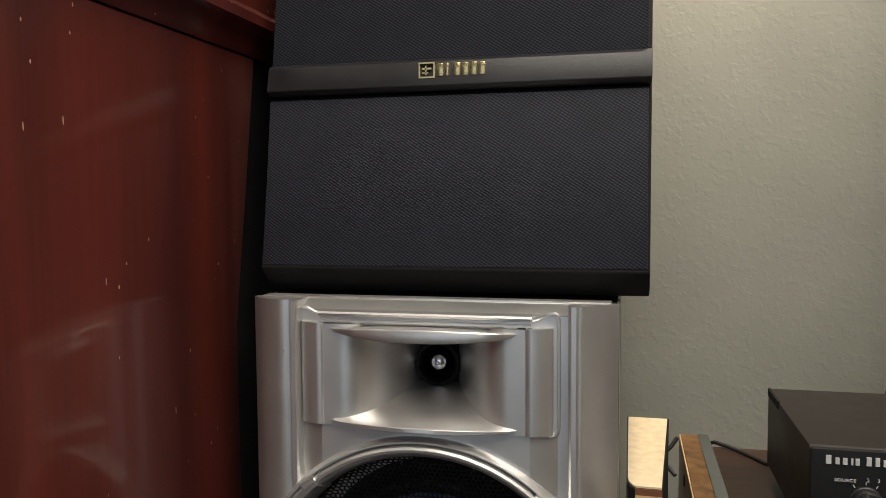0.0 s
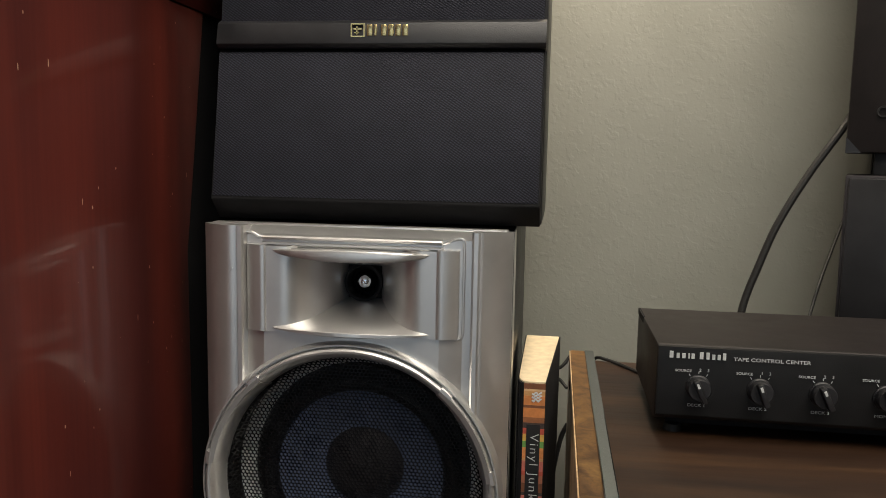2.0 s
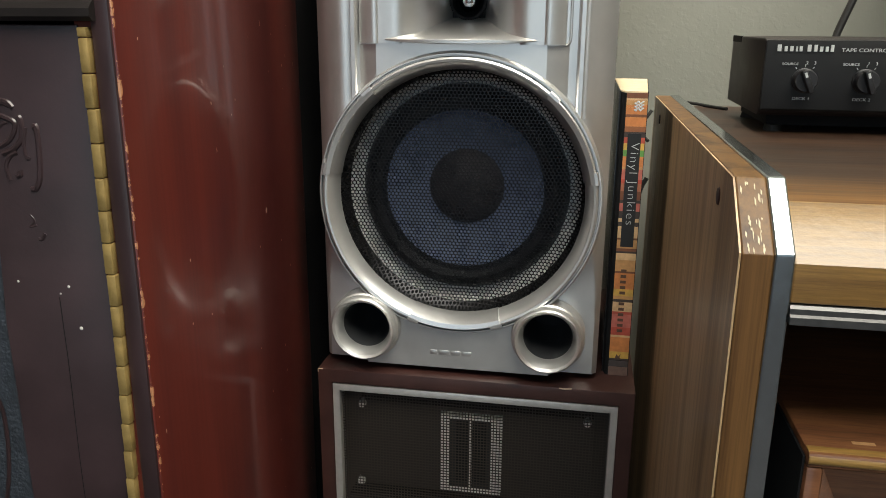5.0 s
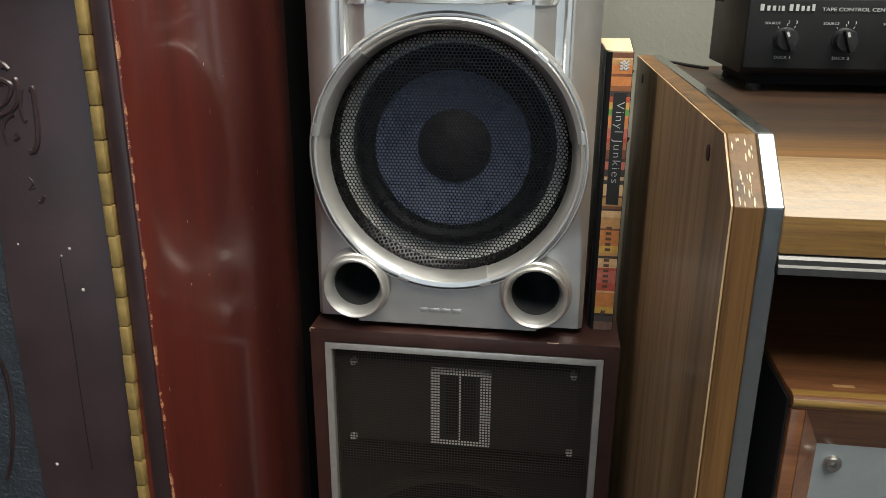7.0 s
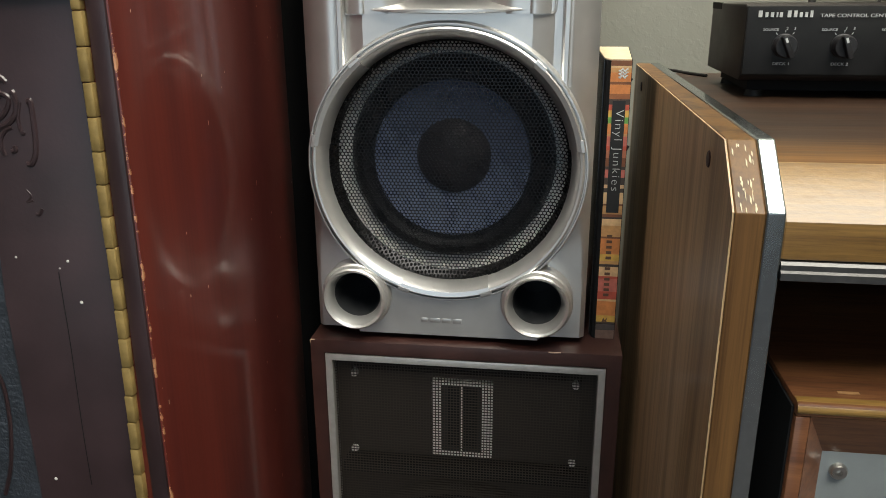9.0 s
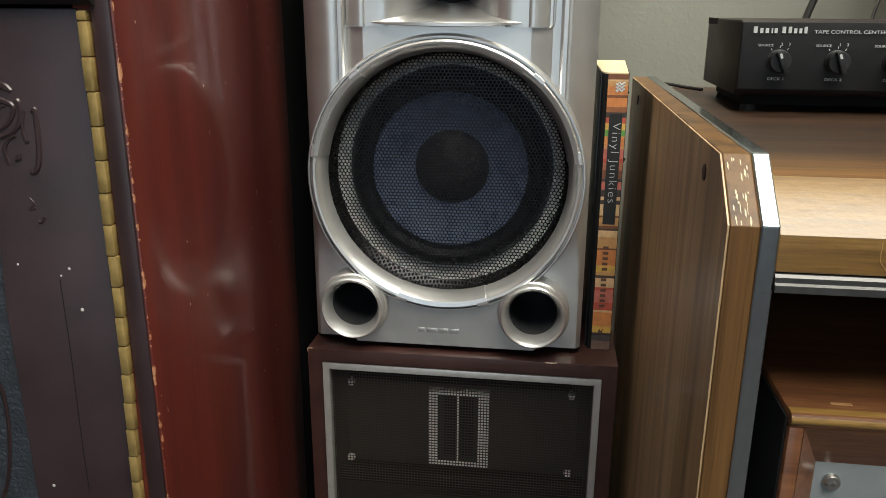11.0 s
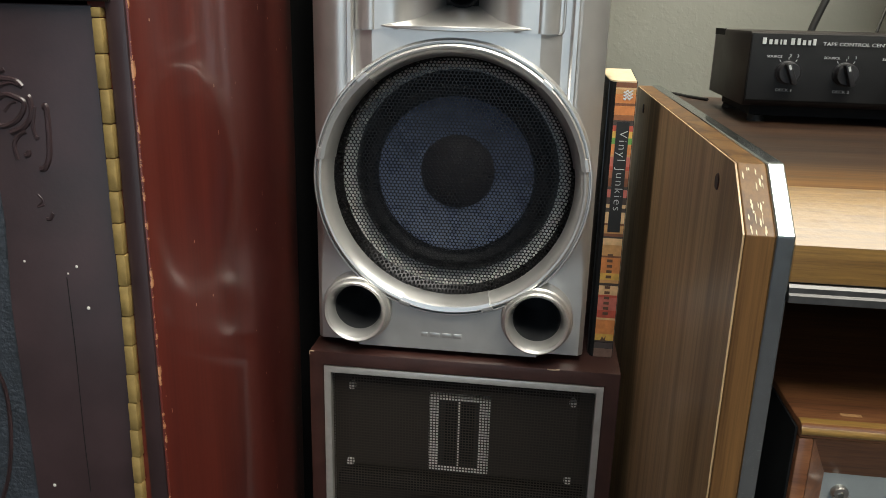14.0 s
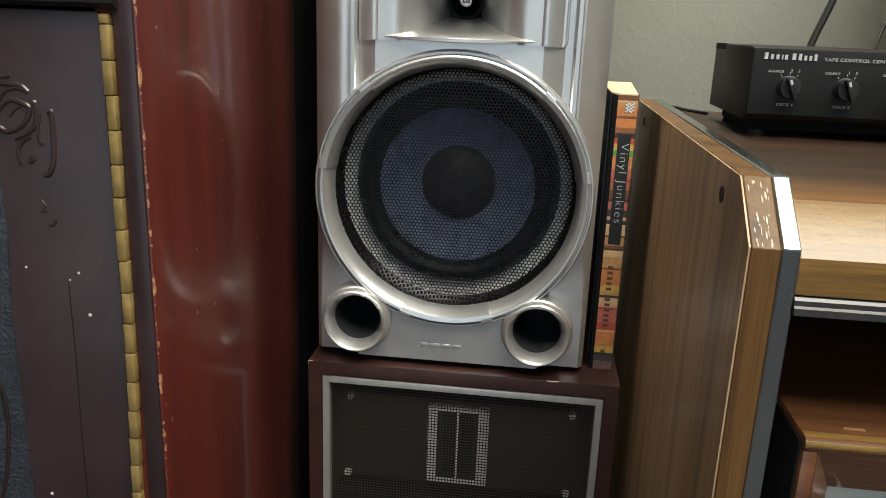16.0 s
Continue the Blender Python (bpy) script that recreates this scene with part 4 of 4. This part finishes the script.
part("mark", prism([(BX0 + 0.0085, BZ0 + 0.0135), (BX0 + 0.0100, BZ0 + 0.0175), (BX0 + 0.0112, BZ0 + 0.0155), (BX0 + 0.0130, BZ0 + 0.0180), (BX0 + 0.0122, BZ0 + 0.0150), (BX0 + 0.0135, BZ0 + 0.0135), (BX0 + 0.0108, BZ0 + 0.0143)], BY0 - 0.0008, BY0 - 0.0005, "y"), bpy.data.materials["ink"], bk, smooth=False)

# ---- wooden console with chamfered front ----
KX0, KX1 = 0.146, 0.74
co = thing("stereo_console", (0.45, 0.0, 0), "walnut stereo console with chamfered front and chrome trim", "cabinet")
side = [(0.175, 0.0), (0.175, 0.7930), (-0.2075, 0.7930), (-0.2365, 0.7690), (-0.2365, 0.0)]
core = [(0.1745, 0.0), (0.1745, 0.7926), (-0.2072, 0.7926), (-0.2356, 0.7689), (-0.2356, 0.0)]
for x0, s in ((KX0, 1), (KX1, -1)):
    a = sorted((x0, x0 + s * 0.0008))
    part("side_panel", prism(core, *a, "x"), M["oak"], co, "grained walnut side panel", smooth=False)
    a = sorted((x0 + s * 0.0008, x0 + s * 0.0125))
    part("edge_band", prism(side, *a, "x", 0.0006), M["edge_wood"], co, "orange-brown wooden edge", smooth=False)
    a = sorted((x0 + s * 0.0125, x0 + s * 0.0200))
    part("chrome_strip", prism([(y - (0.0006 if y < 0 else 0), zz + 0.0006) for y, zz in side], *a, "x", 0.0008), M["chrome"], co, "polished chrome strip", smooth=False)
# glints on the worn lacquer of the edge's chamfer, set as pale flakes
rnd = random.Random(5)
bm = bmesh.new()
for k in range(30):
    u, x = rnd.uniform(0.05, 0.97), KX0 + rnd.choice((0.0028, 0.0050, 0.0078, 0.0095)) + rnd.uniform(-0.0007, 0.0007)
    hw, hl = rnd.uniform(0.00012, 0.00038), rnd.uniform(0.0006, 0.0034)
    quad = []
    for du, dx in ((-hl, -hw * 0.4), (-hl * 0.3, hw), (hl, hw * 0.5), (hl * 0.4, -hw)):
        w = u + du / 0.038
        quad.append(bm.verts.new((x + dx, -0.2075 - 0.0290 * w - 0.00010, 0.7930 - 0.0240 * w + 0.00013)))
    bm.faces.new(quad)
ext = bmesh.ops.extrude_face_region(bm, geom=list(bm.faces))
bmesh.ops.translate(bm, verts=[v for v in ext["geom"] if isinstance(v, bmesh.types.BMVert)], vec=(0, 0.0005, -0.0006))
bmesh.ops.recalc_face_normals(bm, faces=list(bm.faces))
part("lacquer_glints", bm, tint("pale_glint", (0.62, 0.54, 0.36)), co, "pale flakes for the glints in the worn lacquer", smooth=False)
part("bolt_hole", lathe([(0, 0), (0.0035, 0), (0.0042, 0.0008), (0.0042, 0.0012)], 0, 0, 20), M["vinyl_brown"], co).matrix_basis = Matrix.Translation((KX0 - 0.0006, -0.180, 0.779)) @ Matrix.Rotation(radians(-90), 4, 'Z')
part("bolt_hole", lathe([(0, 0), (0.0035, 0), (0.0042, 0.0008), (0.0042, 0.0012)], 0, 0, 20), M["vinyl_brown"], co).matrix_basis = Matrix.Translation((KX0 - 0.0006, 0.118, 0.779)) @ Matrix.Rotation(radians(-90), 4, 'Z')
IX0, IX1 = KX0 + 0.0203, KX1 - 0.0203
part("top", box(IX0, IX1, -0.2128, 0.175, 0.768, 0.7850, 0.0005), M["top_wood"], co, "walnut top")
part("fascia", prism([(-0.2130, 0.7852), (-0.2355, 0.7658), (-0.2355, 0.7502), (-0.215, 0.7502), (-0.2130, 0.765)], IX0, IX1, "x", 0.0006), M["fascia_wood"], co, "honey-coloured chamfered fascia", angle=18)
part("trim_strip", prism([(-0.2385, 0.7425), (-0.2385, 0.7455), (-0.2372, 0.7463), (-0.2372, 0.7485), (-0.2362, 0.7497), (-0.222, 0.7497), (-0.222, 0.7425)], IX0, IX1, "x"), M["dark_chrome"], co, "dull chrome trim under the fascia")
part("scratch", tube([(0.2050, -0.2356, 0.7640), (0.2050, -0.2356, 0.7570), (0.2070, -0.2356, 0.7540), (0.2090, -0.2356, 0.7510)], 0.00018, 5, 3), tint("bare_wood_line", (0.42, 0.25, 0.10)), co)
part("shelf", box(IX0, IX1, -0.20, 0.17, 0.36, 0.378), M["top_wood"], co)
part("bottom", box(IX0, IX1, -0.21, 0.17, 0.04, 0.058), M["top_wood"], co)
# matt black back stands in for the shadow inside the console
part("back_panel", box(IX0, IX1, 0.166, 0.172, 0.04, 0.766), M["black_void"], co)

# ---- wooden unit standing inside the console ----
ux0, ux1, uy, uz = 0.1835, 0.66, -0.2275, 0.6835
un = thing("wooden_receiver", (0.42, -0.05, 0.378), "red-brown wooden receiver case with grey front panel, inside the console", "receiver")
part("case_top", box(ux0, ux1, uy, 0.12, uz - 0.0065, uz, 0.0010), M["low_wood"], un)
part("case_side", box(ux0, ux0 + 0.0065, uy, 0.12, 0.378, uz - 0.0065, 0.0010), M["low_wood"], un)
part("case_side", box(ux1 - 0.0065, ux1, uy, 0.12, 0.378, uz - 0.0065, 0.0010), M["low_wood"], un)
part("case_base", box(ux0 + 0.0065, ux1 - 0.0065, uy, 0.12, 0.378, 0.3845, 0.0010), M["low_wood"], un)
part("bevel", prism([(uy + 0.0004, uz - 0.0065), (uy + 0.0105, uz - 0.0285), (uy + 0.0200, uz - 0.0285), (uy + 0.0200, uz - 0.0065)], ux0 + 0.0066, ux1 - 0.0066, "x"), M["low_wood"], un, smooth=False)
part("bevel", prism([(ux0 + 0.0065, uy + 0.0004), (ux0 + 0.0170, uy + 0.0104), (ux0 + 0.0170, uy + 0.0200), (ux0 + 0.0065, uy + 0.0200)], 0.3846, uz - 0.0067, "z"), M["low_wood"], un, smooth=False)
pan = part("front_panel", box(ux0 + 0.0171, ux1 - 0.0066, uy + 0.0106, uy + 0.0200, 0.3846, uz - 0.0286), M["grey_panel"], un, "grey metal front panel")
part("screw", lathe([(0.0040, uy + 0.0112), (0.0039, uy + 0.0090), (0.0032, uy + 0.0080), (0.0015, uy + 0.0080), (0.0013, uy + 0.0102), (0, uy + 0.0102)], 0.2085, 0.6455, 24), M["steel"], pan, "steel screw with dark centre")
# added black sheet keeps the case's left side in shade
part("side_shade", box(ux0 - 0.0012, ux0 - 0.0002, uy + 0.003, 0.119, 0.379, uz - 0.003), M["black_void"], un, "black sheet for the shade on the case side", smooth=False)
# golden highlight along the case's front edge, put in as honey-coloured wood
part("edge_highlight", prism([(uy + 0.0060, uz + 0.0004), (uy + 0.0020, uz + 0.0002), (uy - 0.0002, uz - 0.0014), (uy - 0.0008, uz - 0.0042), (uy + 0.0004, uz - 0.0052), (uy + 0.0060, uz - 0.0052)], ux0 + 0.0004, ux1 - 0.0004, "x"), M["fascia_wood"], un, "rounded front edge, its highlight given as honey colour", angle=70)
part("chip", box(0.2035, 0.2125, -0.2165, -0.2145, uz, uz + 0.0003), tint("bare_wood", (0.42, 0.24, 0.11)), un, smooth=False)

# ---- tape selector box on the console ----
RX0, RX1, RY0, RY1, RZ0, RZ1 = 0.1945, 0.405, -0.0050, 0.110, 0.7965, 0.8440
rs = thing("tape_selector", (0.30, 0.05, 0.7845), "black metal tape selector box with four rotary knobs", "audio selector")
part("cover", prism([(RY0 + 0.003, RZ1), (RY1, RZ1), (RY1, RZ0), (RY0 + 0.006, RZ0), (RY0 + 0.0015, RZ0 + 0.0030), (RY0 + 0.001, RZ1 - 0.002)], RX0, RX1, "x", 0.0008), M["brown_paint"], rs, "dark brown enamelled cover")
panel = part("front_panel", prism([(RY0 + 0.004, RZ1 - 0.0006), (RY0 - 0.0002, RZ1 - 0.0012), (RY0 - 0.0010, RZ0 + 0.0045), (RY0 - 0.0002, RZ0 + 0.0034), (RY0 + 0.008, RZ0 + 0.0034)], RX0 + 0.0006, RX1 - 0.0006, "x", 0.0003), M["black_paint"], rs, "black front panel with white print")
part("rear_notch", box(RX0 - 0.0004, RX0 + 0.0010, RY1 - 0.034, RY1 - 0.001, RZ1 - 0.0042, RZ1 + 0.0003), M["black_void"], rs, smooth=False)
part("chassis", box(RX0 + 0.010, RX1 - 0.010, RY0 + 0.022, RY1 - 0.004, 0.7885, RZ0 + 0.0005), M["black_void"], rs, smooth=False)
for x in (RX0 + 0.014, RX1 - 0.014):
    for y in (RY0 + 0.02, RY1 - 0.015):
        part("foot", lathe([(0, 0), (0.006, 0), (0.005, 0.0045), (0, 0.0045)], 0, 0, 16), M["rubber"], rs).matrix_basis = Matrix.Translation((x, y, 0.7847)) @ Matrix.Rotation(radians(90), 4, 'X')
PY = RY0 - 0.0011


def on_panel(x, z):
    return pose(x, PY, z, 90, 0, 0)


for k, (x0, w) in enumerate(((0.2015, 0.0036), (0.2056, 0.0028), (0.2089, 0.0030), (0.2124, 0.0014), (0.2143, 0.0028), (0.2190, 0.0034), (0.2228, 0.0030), (0.2262, 0.0028), (0.2294, 0.0026), (0.2324, 0.0028))):
    tall = 0.0040 if k in (0, 5, 6, 9) else 0.0030
    part("brand_bar", box(x0, x0 + w * 0.62, PY - 0.0001, PY + 0.0008, 0.8362, 0.8362 + tall), M["white_print"], panel, smooth=False)
words("panel_text", "TAPE CONTROL CENTER", 0.0030, on_panel(0.2385, 0.8362), M["white_print"], panel, stretch=1.28)
for k, (kx, caption) in enumerate(((0.2190, "DECK 1"), (0.2543, "DECK 2"), (0.2896, "DECK 3"), (0.3249, "MONITOR"))):
    words("panel_text", "SOURCE", 0.0021, on_panel(kx - 0.0138, 0.8280), M["white_print"], panel, stretch=1.2)
    for dx, digit in ((0.0002, "2" if k != 1 else "1"), (0.0048, "3")):
        words("panel_text", digit, 0.0026, on_panel(kx + dx, 0.8285), M["white_print"], panel)
    words("panel_text", caption, 0.0025, on_panel(kx - 0.0058, 0.8068), M["white_print"], panel, stretch=1.25)
    for a in (125, 90, 58):
        c, s = math.cos(radians(a)), math.sin(radians(a))
        part("tick", tube([(kx + 0.0083 * c, PY, 0.8187 + 0.0083 * s), (kx + 0.0098 * c, PY, 0.8187 + 0.0098 * s)], 0.0002, 4, 1), M["white_print"], panel)
    knob = part("knob", lathe([(0.0075, PY + 0.001), (0.0075, PY - 0.0008), (0.0070, PY - 0.0012), (0.0068, PY - 0.006), (0.0062, PY - 0.0068), (0, PY - 0.0068)], kx, 0.8187, 32), M["black_plastic"], rs, "black rotary knob")
    bm = box(-0.0017, 0.0017, PY - 0.0118, PY - 0.0060, -0.0072, 0.0072, 0.0008)
    bm.transform(Matrix.Translation((kx, 0, 0.8187)) @ Matrix.Rotation(radians(-24 if k != 1 else -20), 4, 'Y'))
    part("grip", bm, M["black_plastic"], knob)
    bm = box(-0.0007, 0.0007, PY - 0.0122, PY - 0.0117, 0.0028, 0.0058)
    bm.transform(Matrix.Translation((kx, 0, 0.8187)) @ Matrix.Rotation(radians(-24 if k != 1 else -20), 4, 'Y'))
    part("pointer", bm, M["white_print"], knob, smooth=False)

# ---- black speakers stacked at the back of the console, turned a little ----
def turned(bm):
    m = Matrix.Translation((0.3505, 0.163, 0)) @ Matrix.Rotation(radians(-19), 4, 'Z') @ Matrix.Translation((-0.3505, -0.163, 0))
    bm.transform(m)
    return bm


b1 = thing("charcoal_speaker", (0.46, 0.2, 0.7845), "charcoal box speaker on the console top", "speaker")
part("body", turned(box(0.3505, 0.56, 0.166, 0.258, 0.7850, 0.9450, 0.0015)), M["charcoal"], b1)
part("grille", turned(box(0.3530, 0.5575, 0.1625, 0.166, 0.7880, 0.9425, 0.001)), M["black_plastic"], b1)
b2 = thing("grey_black_speaker", (0.46, 0.2, 0.945), "grey-black speaker on small feet atop another speaker", "speaker")
part("body", turned(box(0.3490, 0.56, 0.166, 0.258, 0.9620, 1.235, 0.002)), M["brown_paint"], b2)
part("edge_corner", turned(prism([(0.3488, 0.9618), (0.3600, 0.9618), (0.3488, 0.9740)], 0.1640, 0.170, "y")), M["black_plastic"], b2)
part("badge", turned(lathe([(0.0030, 0.1662), (0.0032, 0.1642), (0.0042, 0.1642), (0.0045, 0.1662)], 0.3725, 0.9930, 20)), M["rubber"], b2, "black ring-shaped badge")
for x in (0.376, 0.54):
    for y in (0.180, 0.245):
        part("foot", turned(box(x - 0.007, x + 0.007, y - 0.006, y + 0.006, 0.9452, 0.9625, 0.001)), M["rubber"], b2)

# ---- cables ----
lone("speaker_cable", tube([(0.3620, 0.195, 0.992), (0.3520, 0.186, 0.979), (0.3300, 0.184, 0.945), (0.3085, 0.182, 0.905), (0.2945, 0.180, 0.868), (0.2848, 0.178, 0.838), (0.2790, 0.172, 0.805), (0.275, 0.150, 0.7880)], 0.0030, 10), M["rubber"], "thick black cable hanging behind the selector box", "cable")
lone("thin_cable", tube([(0.3920, 0.2600, 0.930), (0.3620, 0.215, 0.882), (0.3480, 0.195, 0.857), (0.3380, 0.180, 0.835), (0.3300, 0.170, 0.812), (0.325, 0.150, 0.7858)], 0.0013, 8), M["rubber"], "thin black wire hanging by the charcoal speaker", "cable")
lone("lead", tube([(0.200, 0.140, 0.7862), (0.188, 0.160, 0.7864), (0.176, 0.172, 0.7874), (0.168, 0.182, 0.7850), (0.160, 0.200, 0.765), (0.155, 0.225, 0.70)], 0.0014, 8), M["rubber"], "thin black lead over the console edge", "cable")
lone("lead", tube([(0.1460, 0.215, 0.748), (0.1380, 0.225, 0.753), (0.1330, 0.235, 0.742), (0.1300, 0.240, 0.69), (0.1310, 0.235, 0.610), (0.136, 0.235, 0.40)], 0.0016, 8), M["rubber"], "black lead hanging on the wall behind the book", "cable")
lone("lead", tube([(0.1220, 0.205, 0.772), (0.1300, 0.215, 0.768), (0.1370, 0.222, 0.764), (0.1420, 0.222, 0.767), (0.1480, 0.225, 0.775)], 0.0016, 8), M["rubber"], "short black lead looping behind the book", "cable")
lone("lead", tube([(0.1480, 0.222, 0.712), (0.1425, 0.220, 0.700), (0.1370, 0.218, 0.672), (0.1335, 0.216, 0.640), (0.1310, 0.216, 0.600), (0.1310, 0.218, 0.420), (0.134, 0.220, 0.02)], 0.0022, 8), M["rubber"], "black lead hanging behind the floor speaker", "cable")
lone("lead", tube([(0.4020, 0.185, 0.9630), (0.3990, 0.176, 0.9570), (0.3955, 0.172, 0.9510), (0.3935, 0.176, 0.9462)], 0.0016, 8), M["rubber"], "short black lead between the two stacked speakers", "cable")
lone("lead", tube([(0.4150, 0.180, 0.9630), (0.4140, 0.171, 0.9570), (0.4125, 0.168, 0.9510), (0.4120, 0.171, 0.9462)], 0.0016, 8), M["rubber"], "short black lead between the two stacked speakers", "cable")
